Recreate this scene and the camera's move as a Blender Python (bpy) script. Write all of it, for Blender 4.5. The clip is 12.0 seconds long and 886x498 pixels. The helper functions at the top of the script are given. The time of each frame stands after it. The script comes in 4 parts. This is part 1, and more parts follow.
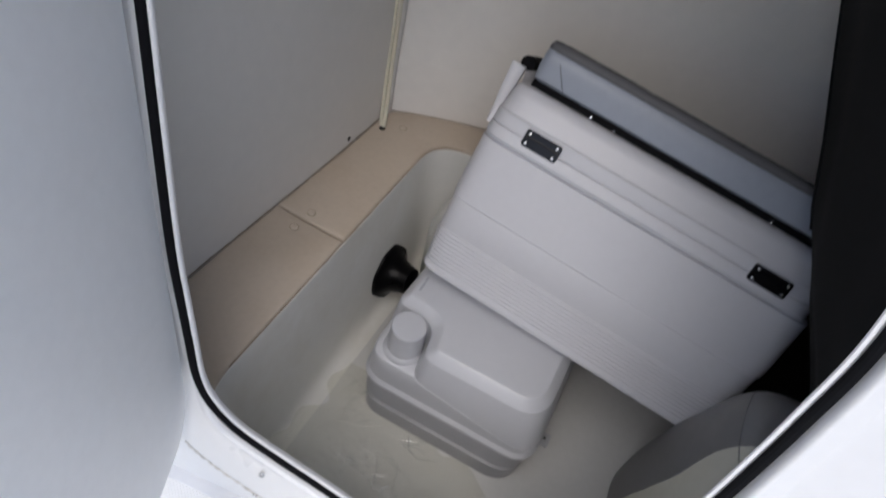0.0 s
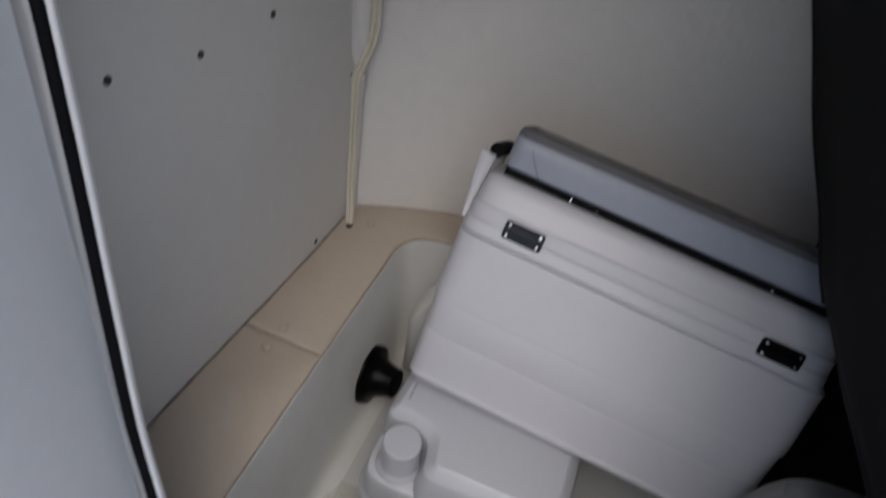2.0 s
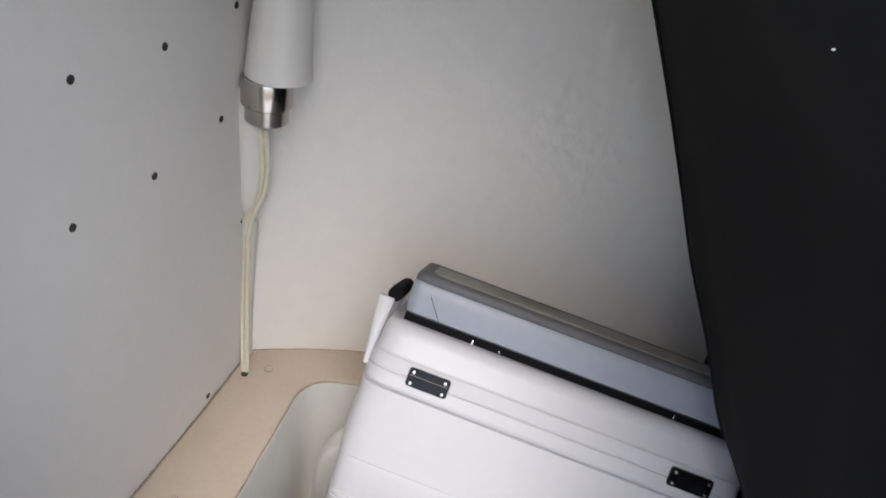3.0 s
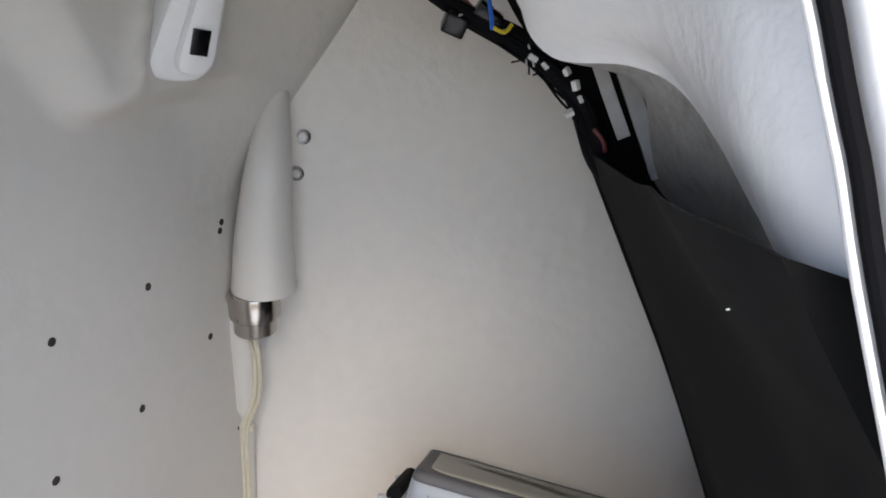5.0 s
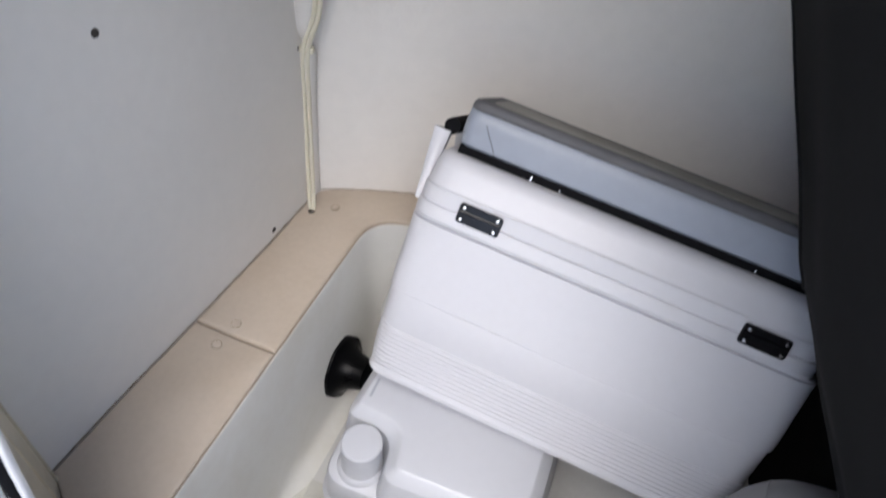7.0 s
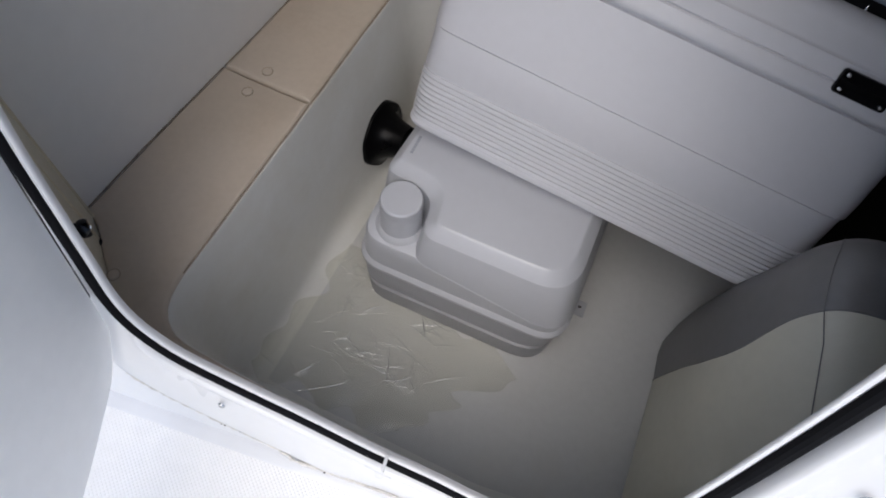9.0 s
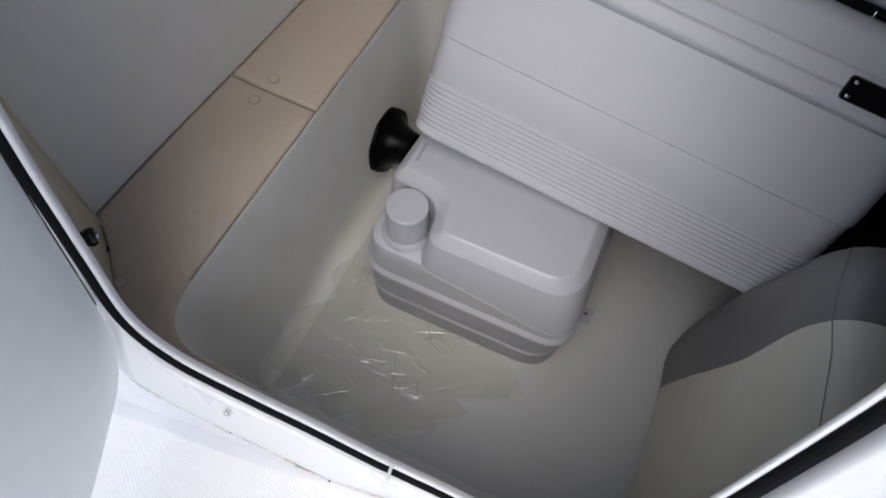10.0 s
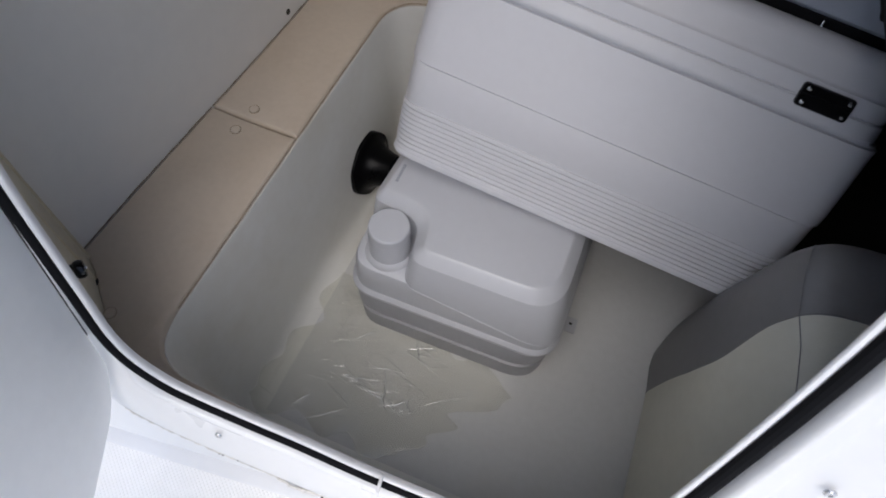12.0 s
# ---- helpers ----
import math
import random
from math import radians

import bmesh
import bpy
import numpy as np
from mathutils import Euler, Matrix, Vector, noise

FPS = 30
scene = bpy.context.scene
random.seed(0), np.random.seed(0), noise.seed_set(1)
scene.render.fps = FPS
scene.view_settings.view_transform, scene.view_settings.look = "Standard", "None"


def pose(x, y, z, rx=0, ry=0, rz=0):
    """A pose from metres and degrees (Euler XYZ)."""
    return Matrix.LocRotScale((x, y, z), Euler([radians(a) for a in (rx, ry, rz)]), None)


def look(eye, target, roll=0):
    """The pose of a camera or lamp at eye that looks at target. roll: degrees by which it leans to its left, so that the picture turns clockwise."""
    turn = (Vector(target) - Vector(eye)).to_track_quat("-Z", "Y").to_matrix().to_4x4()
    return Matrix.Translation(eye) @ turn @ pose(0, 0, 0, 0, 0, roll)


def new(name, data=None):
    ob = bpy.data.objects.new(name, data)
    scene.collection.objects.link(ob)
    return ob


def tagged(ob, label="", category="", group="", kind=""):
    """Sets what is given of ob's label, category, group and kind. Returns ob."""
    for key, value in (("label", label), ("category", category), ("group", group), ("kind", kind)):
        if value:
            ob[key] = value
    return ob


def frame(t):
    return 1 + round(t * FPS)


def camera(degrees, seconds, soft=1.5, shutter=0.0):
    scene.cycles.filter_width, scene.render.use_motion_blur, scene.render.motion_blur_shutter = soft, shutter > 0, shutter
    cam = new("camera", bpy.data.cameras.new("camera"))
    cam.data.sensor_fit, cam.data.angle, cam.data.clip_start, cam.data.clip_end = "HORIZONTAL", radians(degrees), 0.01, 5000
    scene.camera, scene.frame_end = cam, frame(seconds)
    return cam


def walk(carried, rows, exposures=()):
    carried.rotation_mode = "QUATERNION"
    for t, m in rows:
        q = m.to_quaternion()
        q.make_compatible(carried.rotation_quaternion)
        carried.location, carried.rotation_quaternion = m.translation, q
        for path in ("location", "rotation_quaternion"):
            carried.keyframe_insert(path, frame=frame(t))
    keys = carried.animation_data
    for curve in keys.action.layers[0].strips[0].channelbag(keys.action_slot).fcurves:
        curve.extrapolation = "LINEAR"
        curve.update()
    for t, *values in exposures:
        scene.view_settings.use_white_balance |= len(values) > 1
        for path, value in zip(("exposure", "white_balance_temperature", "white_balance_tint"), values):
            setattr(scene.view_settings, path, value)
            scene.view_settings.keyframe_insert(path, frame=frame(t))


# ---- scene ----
cam = camera(67.2, 12.0, soft=1.8, shutter=0.4)
PATH = [
    (0, (0.296, -0.061, 1.443), (0.075, 1.222, -0.076), 14.9),
    (0.5, (0.289, -0.033, 1.395), (0.102, 1.095, -0.246), 11.1),
    (1, (0.292, -0.016, 1.387), (0.107, 1.071, -0.281), 9.6),
    (1.5, (0.275, -0.011, 1.379), (0.085, 1.149, -0.239), 10.7),
    (2, (0.235, 0.036, 1.429), (0.051, 1.47, 0.048), 10.4),
    (2.5, (0.215, 0.066, 1.449), (0.221, 1.694, 0.287), 12.8),
    (2.7, (0.214, 0.081, 1.461), (0.26, 1.733, 0.334), 12.8),
    (4.3, (0.284, 0.136, 1.537), (0.125, 1.881, 0.573), 5.2),
    (4.5, (0.278, 0.142, 1.558), (0.137, 1.925, 0.665), 4.9),
    (5, (0.281, 0.141, 1.587), (0.173, 1.982, 0.813), 3.9),
    (5.5, (0.305, 0.13, 1.556), (0.24, 1.911, 0.648), 4.9),
    (6, (0.316, 0.131, 1.507), (0.148, 1.777, 0.382), 4.0),
    (6.5, (0.333, 0.147, 1.449), (0.147, 1.663, 0.157), 5.4),
    (7, (0.329, 0.145, 1.39), (0.105, 1.512, -0.053), 7.1),
    (7.5, (0.344, 0.132, 1.318), (0.143, 1.328, -0.272), 8.6),
    (7.7, (0.351, 0.118, 1.279), (0.149, 1.255, -0.354), 9.3),
    (9.3, (0.337, 0.112, 1.251), (0.141, 1.021, -0.52), 6.6),
    (9.5, (0.338, 0.111, 1.247), (0.135, 1.019, -0.523), 6.4),
    (10, (0.339, 0.118, 1.258), (0.126, 1.042, -0.504), 6.0),
    (10.5, (0.335, 0.112, 1.253), (0.119, 1.073, -0.488), 6.4),
    (11, (0.336, 0.117, 1.261), (0.115, 1.079, -0.479), 5.9),
    (11.5, (0.345, 0.118, 1.27), (0.118, 1.08, -0.469), 4.8),
    (12, (0.359, 0.105, 1.282), (0.153, 1.085, -0.449), 4.3),
]
EXPOSURES = [(0.0, 0.28, 6300, 11), (1.0, 0.40, 6300, 11), (1.5, 0.33, 6300, 11), (2.0, 0.1, 6350, 11), (2.5, 0.95, 6500, 10), (4.5, 1.36, 6600, 10), (5.0, 1.25, 6650, 10),
             (6.0, 1.14, 6500, 10), (7.0, 1.2, 6200, 11), (7.7, 0.64, 6200, 11), (9.5, 0.37, 6300, 11), (12.0, 0.35, 6250, 11)]
walk(cam, [(t, look(eye, target, roll)) for t, eye, target, roll in PATH], EXPOSURES)

# ---- sky and sun ----
world = bpy.data.worlds.new("sky")
scene.world = world
world.use_nodes = True
wn = world.node_tree.nodes
sky = wn.new("ShaderNodeTexSky")
sky.sky_type = "NISHITA"
sky.sun_disc = False
sky.sun_elevation = radians(58)
sky.sun_rotation = radians(179)
sky.air_density, sky.dust_density = 1.0, 2.0
wn["Background"].inputs["Strength"].default_value = 0.15
world.node_tree.links.new(sky.outputs["Color"], wn["Background"].inputs["Color"])

sun = new("sun", bpy.data.lights.new("sun", "SUN"))
sun.data.energy = 1.35
sun.data.angle = radians(50)
sun.data.color = (1.0, 0.95, 0.87)
sun.matrix_world = look((0.3, -2.05, 4.4), (0.25, 0.3, 0.6))


# ---- materials ----
def material(name, color, rough=0.5, metal=0.0, vary=0.06, fine=60.0, coarse=5.0, bump=0.1, bump_scale=120.0,
             depth=0.002, dirt=None, dirt_amount=0.0, dirt_scale=6.0, coat=0.0, rough_vary=0.05, sheen=0.0):
    """A surface with variation at two scales, uneven gloss, fine relief and optional stains."""
    m = bpy.data.materials.new(name)
    m.use_nodes = True
    nt = m.node_tree
    n, link = nt.nodes, nt.links.new
    b = n["Principled BSDF"]
    b.inputs["Metallic"].default_value = metal
    b.inputs["Coat Weight"].default_value = coat
    b.inputs["Sheen Weight"].default_value = sheen
    co = n.new("ShaderNodeTexCoord")
    big, small = n.new("ShaderNodeTexNoise"), n.new("ShaderNodeTexNoise")
    big.inputs["Scale"].default_value, small.inputs["Scale"].default_value = coarse, fine
    big.inputs["Detail"].default_value = 4.0
    for tex in (big, small):
        link(co.outputs["Object"], tex.inputs["Vector"])
    add = n.new("ShaderNodeMath")
    add.operation = "ADD"
    link(big.outputs["Fac"], add.inputs[0])
    link(small.outputs["Fac"], add.inputs[1])
    ramp = n.new("ShaderNodeMapRange")
    ramp.inputs["From Min"].default_value, ramp.inputs["From Max"].default_value = 0.6, 1.4
    ramp.inputs["To Min"].default_value, ramp.inputs["To Max"].default_value = 1.0 - vary, 1.0 + vary
    link(add.outputs[0], ramp.inputs["Value"])
    tint = n.new("ShaderNodeMix")
    tint.data_type, tint.blend_type = "RGBA", "MULTIPLY"
    tint.inputs["Factor"].default_value = 1.0
    tint.inputs["A"].default_value = (*color, 1)
    link(ramp.outputs["Result"], tint.inputs["B"])
    out = tint.outputs["Result"]
    if dirt:
        spot = n.new("ShaderNodeTexNoise")
        spot.inputs["Scale"].default_value, spot.inputs["Detail"].default_value = dirt_scale, 8.0
        spot.inputs["Roughness"].default_value = 0.65
        link(co.outputs["Object"], spot.inputs["Vector"])
        cut = n.new("ShaderNodeMapRange")
        cut.inputs["From Min"].default_value, cut.inputs["From Max"].default_value = 0.52, 0.78
        cut.inputs["To Max"].default_value = dirt_amount
        link(spot.outputs["Fac"], cut.inputs["Value"])
        stain = n.new("ShaderNodeMix")
        stain.data_type = "RGBA"
        link(cut.outputs["Result"], stain.inputs["Factor"])
        link(out, stain.inputs["A"])
        stain.inputs["B"].default_value = (*dirt, 1)
        out = stain.outputs["Result"]
    link(out, b.inputs["Base Color"])
    gloss = n.new("ShaderNodeMapRange")
    gloss.inputs["From Min"].default_value, gloss.inputs["From Max"].default_value = 0.3, 0.7
    gloss.inputs["To Min"].default_value, gloss.inputs["To Max"].default_value = max(rough - rough_vary, 0.03), min(rough + rough_vary, 1.0)
    link(big.outputs["Fac"], gloss.inputs["Value"])
    link(gloss.outputs["Result"], b.inputs["Roughness"])
    if bump:
        relief = n.new("ShaderNodeTexNoise")
        relief.inputs["Scale"].default_value, relief.inputs["Detail"].default_value = bump_scale, 3.0
        link(co.outputs["Object"], relief.inputs["Vector"])
        bn = n.new("ShaderNodeBump")
        bn.inputs["Strength"].default_value, bn.inputs["Distance"].default_value = bump, depth
        link(relief.outputs["Fac"], bn.inputs["Height"])
        link(bn.outputs["Normal"], b.inputs["Normal"])
    return m


def raise_pattern(m, kind, scale, strength, depth):
    """Adds a regular moulded or woven relief on top of a material's own bump."""
    nt = m.node_tree
    n, link = nt.nodes, nt.links.new
    co = n.new("ShaderNodeTexCoord")
    turn = n.new("ShaderNodeMapping")
    turn.inputs["Rotation"].default_value = (0, 0, radians(45))
    link(co.outputs["Object"], turn.inputs["Vector"])
    if kind == "checks":
        tex = n.new("ShaderNodeTexVoronoi")
        tex.inputs["Randomness"].default_value = 0.0
        height = tex.outputs["Distance"]
    else:
        tex = n.new("ShaderNodeTexVoronoi")
        tex.inputs["Randomness"].default_value = 0.85
        height = tex.outputs["Distance"]
    tex.inputs["Scale"].default_value = scale
    link(turn.outputs["Vector"], tex.inputs["Vector"])
    bn = n.new("ShaderNodeBump")
    bn.inputs["Strength"].default_value, bn.inputs["Distance"].default_value = strength, depth
    bn.invert = True
    link(height, bn.inputs["Height"])
    old = [x for x in n if x.bl_idname == "ShaderNodeBump" and x is not bn]
    if old:
        link(old[0].outputs["Normal"], bn.inputs["Normal"])
    link(bn.outputs["Normal"], n["Principled BSDF"].inputs["Normal"])


def patchy(m, scale, low, high, z0, z1):
    """Lets a material's relief come and go in patches, rougher from height z0 up to z1."""
    nt = m.node_tree
    relief = [x for x in nt.nodes if x.bl_idname == "ShaderNodeBump"][0]
    where, span, co = nt.nodes.new("ShaderNodeTexNoise"), nt.nodes.new("ShaderNodeMapRange"), nt.nodes.new("ShaderNodeTexCoord")
    where.inputs["Scale"].default_value, where.inputs["Detail"].default_value = scale, 2.0
    span.inputs["From Min"].default_value, span.inputs["From Max"].default_value = 0.42, 0.64
    span.inputs["To Min"].default_value, span.inputs["To Max"].default_value = low, high
    split, height, both = nt.nodes.new("ShaderNodeSeparateXYZ"), nt.nodes.new("ShaderNodeMapRange"), nt.nodes.new("ShaderNodeMath")
    height.inputs["From Min"].default_value, height.inputs["From Max"].default_value = z0, z1
    height.inputs["To Min"].default_value = 0.12
    both.operation = "MULTIPLY"
    nt.links.new(co.outputs["Object"], where.inputs["Vector"])
    nt.links.new(co.outputs["Object"], split.inputs["Vector"])
    nt.links.new(split.outputs["Z"], height.inputs["Value"])
    nt.links.new(where.outputs["Fac"], span.inputs["Value"])
    nt.links.new(span.outputs["Result"], both.inputs[0])
    nt.links.new(height.outputs["Result"], both.inputs[1])
    nt.links.new(both.outputs[0], relief.inputs["Strength"])


GELCOAT = material("moulded_gelcoat", (0.675, 0.645, 0.60), 0.42, vary=0.03, coarse=3, fine=40, bump=0.35, bump_scale=34, depth=0.0045,
                   dirt=(0.55, 0.48, 0.36), dirt_amount=0.12, dirt_scale=2.5)
ROUGHCOAT = material("brushed_gelcoat", (0.775, 0.735, 0.68), 0.42, vary=0.035, coarse=2.5, fine=30, bump=0.5, bump_scale=42, depth=0.004,
                     dirt=(0.6, 0.52, 0.4), dirt_amount=0.12, dirt_scale=2.0)
HELMCOAT = material("helm_gelcoat", (0.9, 0.895, 0.885), 0.38, vary=0.03, coarse=3, fine=40, bump=0.25, bump_scale=34, depth=0.006)
TUBCOAT = material("tub_gelcoat", (0.695, 0.688, 0.65), 0.36, vary=0.025, coarse=2.2, fine=50, bump=0.08, bump_scale=60, depth=0.001,
                   dirt=(0.46, 0.4, 0.27), dirt_amount=0.42, dirt_scale=2.0)
YELLOWCOAT = material("yellowed_gelcoat", (0.57, 0.525, 0.42), 0.45, vary=0.08, coarse=6, fine=50, bump=0.15, bump_scale=60, depth=0.002,
                      dirt=(0.36, 0.28, 0.16), dirt_amount=0.4, dirt_scale=5)
# rough helm inside: the grey and dark specks stand for the cove's shade
COVESHADE = material("shade_grey_cove", (0.34, 0.33, 0.31), 0.55, vary=0.25, coarse=9, fine=70, bump=0.5, bump_scale=120, depth=0.004,
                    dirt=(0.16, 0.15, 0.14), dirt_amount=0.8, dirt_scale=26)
# pale ducts, with the shade under the helm put into the grey
DUCTSHADE = material("shade_grey_duct", (0.34, 0.335, 0.325), 0.5, vary=0.1, coarse=12, bump=0.25, bump_scale=90, depth=0.002)
FLOORCOAT = material("nonskid_floor", (0.57, 0.57, 0.56), 0.55, vary=0.04, coarse=4, fine=70, bump=0.1, bump_scale=90, depth=0.001,
                     dirt=(0.42, 0.37, 0.27), dirt_amount=0.22, dirt_scale=2.2)
patchy(GELCOAT, 3.2, 0.12, 0.8, 0.9, 1.25)
patchy(ROUGHCOAT, 3.4, 0.05, 1.0, 0.7, 0.95)
patchy(HELMCOAT, 4.0, 0.3, 1.0, 0.5, 1.0)
raise_pattern(FLOORCOAT, "checks", 230, 0.35, 0.0012)
DECKCOAT = material("nonskid_deck", (0.87, 0.855, 0.82), 0.5, vary=0.03, bump=0.1, bump_scale=90, depth=0.001)
raise_pattern(DECKCOAT, "checks", 240, 0.6, 0.0018)
FRAMEWHITE = material("painted_frame", (0.72, 0.714, 0.705), 0.3, vary=0.02, bump=0.04, bump_scale=80, depth=0.001, coat=0.3)
DOORWHITE = material("door_liner", (0.88, 0.875, 0.865), 0.5, vary=0.025, coarse=3, bump=0.1, bump_scale=200, depth=0.0008)
BEIGE = material("beige_vinyl", (0.49, 0.415, 0.33), 0.5, vary=0.05, coarse=6, fine=90, bump=0.22, bump_scale=420, depth=0.0008,
                 dirt=(0.36, 0.27, 0.18), dirt_amount=0.35, dirt_scale=4.0)
CREAM = material("cream_vinyl", (0.58, 0.565, 0.48), 0.5, vary=0.04, coarse=5, bump=0.2, bump_scale=420, depth=0.0008,
                 dirt=(0.4, 0.37, 0.28), dirt_amount=0.2, dirt_scale=5)
GREY = material("grey_vinyl", (0.172, 0.168, 0.17), 0.5, vary=0.06, coarse=5, bump=0.22, bump_scale=420, depth=0.0008)
SEATGREY = material("seat_grey_vinyl", (0.262, 0.285, 0.33), 0.45, vary=0.05, coarse=5, bump=0.2, bump_scale=380, depth=0.0008)
# neutral grey band, coloured darker than the vinyl for the unlit rounding
BANDGREY = material("band_grey_vinyl", (0.088, 0.087, 0.092), 0.65, vary=0.06, coarse=5, bump=0.2, bump_scale=380, depth=0.0008)
PANELTAUPE = material("taupe_vinyl", (0.33, 0.32, 0.285), 0.75, vary=0.05, coarse=5, bump=0.2, bump_scale=380, depth=0.0008)
COOLERWHITE = material("cooler_plastic", (0.53, 0.53, 0.555), 0.42, vary=0.02, coarse=4, fine=70, bump=0.12, bump_scale=320, rough_vary=0.015, depth=0.0006,
                       dirt=(0.5, 0.47, 0.42), dirt_amount=0.08, dirt_scale=7)
POTTY = material("toilet_plastic", (0.465, 0.475, 0.505), 0.33, vary=0.02, bump=0.08, bump_scale=360, rough_vary=0.015, depth=0.0005)
POTTYGREY = material("toilet_grey_plastic", (0.33, 0.335, 0.355), 0.4, vary=0.03, bump=0.1, bump_scale=360, rough_vary=0.015, depth=0.0006)
BLACKPLASTIC = material("black_plastic", (0.004, 0.004, 0.005), 0.22, vary=0.1, bump=0.06, bump_scale=200, depth=0.0006)
FLANGEBLACK = material("flange_plastic", (0.0025, 0.0025, 0.003), 0.3, vary=0.15, bump=0.05, bump_scale=200, depth=0.0005)
RUBBER = material("black_rubber", (0.004, 0.004, 0.005), 0.8, vary=0.12, bump=0.15, bump_scale=300, depth=0.0005)
FABRIC = material("black_fabric", (0.007, 0.007, 0.007), 0.95, vary=0.2, coarse=3, bump=0.4, bump_scale=700, depth=0.0008)
for dull, level in ((FABRIC, 0.2), (RUBBER, 0.12), (BLACKPLASTIC, 0.3), (FLANGEBLACK, 0.09)):
    dull.node_tree.nodes["Principled BSDF"].inputs["Specular IOR Level"].default_value = level
CHROME = material("brushed_steel", (0.5, 0.47, 0.44), 0.2, metal=1.0, vary=0.05, bump=0.03, bump_scale=200, depth=0.0003)
STEEL = material("screw_steel", (0.6, 0.6, 0.6), 0.25, metal=1.0, vary=0.1, bump=0.0)
TUBECREAM = material("cream_tube", (0.66, 0.615, 0.48), 0.35, vary=0.05, bump=0.05, depth=0.0005)
HOLE = material("screw_hole_dark", (0.03, 0.025, 0.02), 0.7, vary=0.3, bump=0.2, bump_scale=500)
STAIN = material("old_sealant", (0.6, 0.57, 0.52), 0.7, vary=0.25, fine=200, coarse=25, bump=0.5, bump_scale=220, depth=0.002,
                 dirt=(0.12, 0.1, 0.08), dirt_amount=0.75, dirt_scale=50)
JOINT = material("brown_joint", (0.29, 0.235, 0.17), 0.7, vary=0.3, coarse=30, bump=0.0)
WHITEPLASTIC = material("white_plastic", (0.8, 0.8, 0.8), 0.35, vary=0.02, bump=0.05, depth=0.0005)
CAULK = material("yellowed_caulk", (0.55, 0.48, 0.34), 0.55, vary=0.15, coarse=20, bump=0.3, bump_scale=150, depth=0.001)
TAPE = material("white_tape", (0.7, 0.7, 0.68), 0.55, vary=0.08, bump=0.2, bump_scale=300)
PRINT = material("grey_print", (0.28, 0.29, 0.33), 0.5, vary=0.05, bump=0.0)
WIREBLUE = material("blue_wire", (0.02, 0.12, 0.5), 0.4, bump=0.0)
WIREYELLOW = material("yellow_wire", (0.6, 0.48, 0.03), 0.4, bump=0.0)
WIRERED = material("red_wire", (0.12, 0.02, 0.02), 0.4, bump=0.0)

FILM = bpy.data.materials.new("clear_film")
FILM.use_nodes = True
fn = FILM.node_tree.nodes
fn.remove(fn["Principled BSDF"])
clear, shiny, mixed, edge = fn.new("ShaderNodeBsdfTransparent"), fn.new("ShaderNodeBsdfGlossy"), fn.new("ShaderNodeMixShader"), fn.new("ShaderNodeLayerWeight")
clear.inputs["Color"].default_value = (0.997, 0.996, 0.982, 1)
shiny.inputs["Roughness"].default_value = 0.03
fold, crinkle, place = fn.new("ShaderNodeTexNoise"), fn.new("ShaderNodeBump"), fn.new("ShaderNodeTexCoord")
fold.noise_type = "RIDGED_MULTIFRACTAL"
fold.inputs["Scale"].default_value, fold.inputs["Detail"].default_value = 30.0, 1.5
crinkle.inputs["Strength"].default_value, crinkle.inputs["Distance"].default_value = 0.25, 0.002
FILM.node_tree.links.new(place.outputs["Object"], fold.inputs["Vector"])
FILM.node_tree.links.new(fold.outputs["Fac"], crinkle.inputs["Height"])
FILM.node_tree.links.new(crinkle.outputs["Normal"], shiny.inputs["Normal"])
power, share = fn.new("ShaderNodeMath"), fn.new("ShaderNodeMapRange")
power.operation = "POWER"
power.inputs[1].default_value = 4.0
share.inputs["To Min"].default_value, share.inputs["To Max"].default_value = 0.035, 0.6
flink = FILM.node_tree.links.new
flink(edge.outputs["Facing"], power.inputs[0])
flink(power.outputs[0], share.inputs["Value"])
flink(share.outputs["Result"], mixed.inputs[0])
haze, misted = fn.new("ShaderNodeBsdfDiffuse"), fn.new("ShaderNodeMixShader")
haze.inputs["Color"].default_value = (0.93, 0.915, 0.78, 1)
misted.inputs[0].default_value = 0.06
flink(clear.outputs[0], misted.inputs[1])
flink(haze.outputs[0], misted.inputs[2])
flink(misted.outputs[0], mixed.inputs[1])
flink(shiny.outputs[0], mixed.inputs[2])
flink(mixed.outputs[0], fn["Material Output"].inputs["Surface"])
# film for the fold strips: milky white mixed in to paint their glints
FOLD = bpy.data.materials.new("fold_glint_film")
FOLD.use_nodes = True
fn = FOLD.node_tree.nodes
fn.remove(fn["Principled BSDF"])
clear, shiny, mixed = fn.new("ShaderNodeBsdfTransparent"), fn.new("ShaderNodeBsdfGlossy"), fn.new("ShaderNodeMixShader")
shiny.inputs["Roughness"].default_value = 0.16
mixed.inputs[0].default_value = 0.28
milky, misted = fn.new("ShaderNodeBsdfDiffuse"), fn.new("ShaderNodeMixShader")
milky.inputs["Color"].default_value = (0.92, 0.92, 0.88, 1)
misted.inputs[0].default_value = 0.13
for a, b in ((clear.outputs[0], misted.inputs[1]), (milky.outputs[0], misted.inputs[2]), (misted.outputs[0], mixed.inputs[1]), (shiny.outputs[0], mixed.inputs[2]), (mixed.outputs[0], fn["Material Output"].inputs["Surface"])):
    FOLD.node_tree.links.new(a, b)


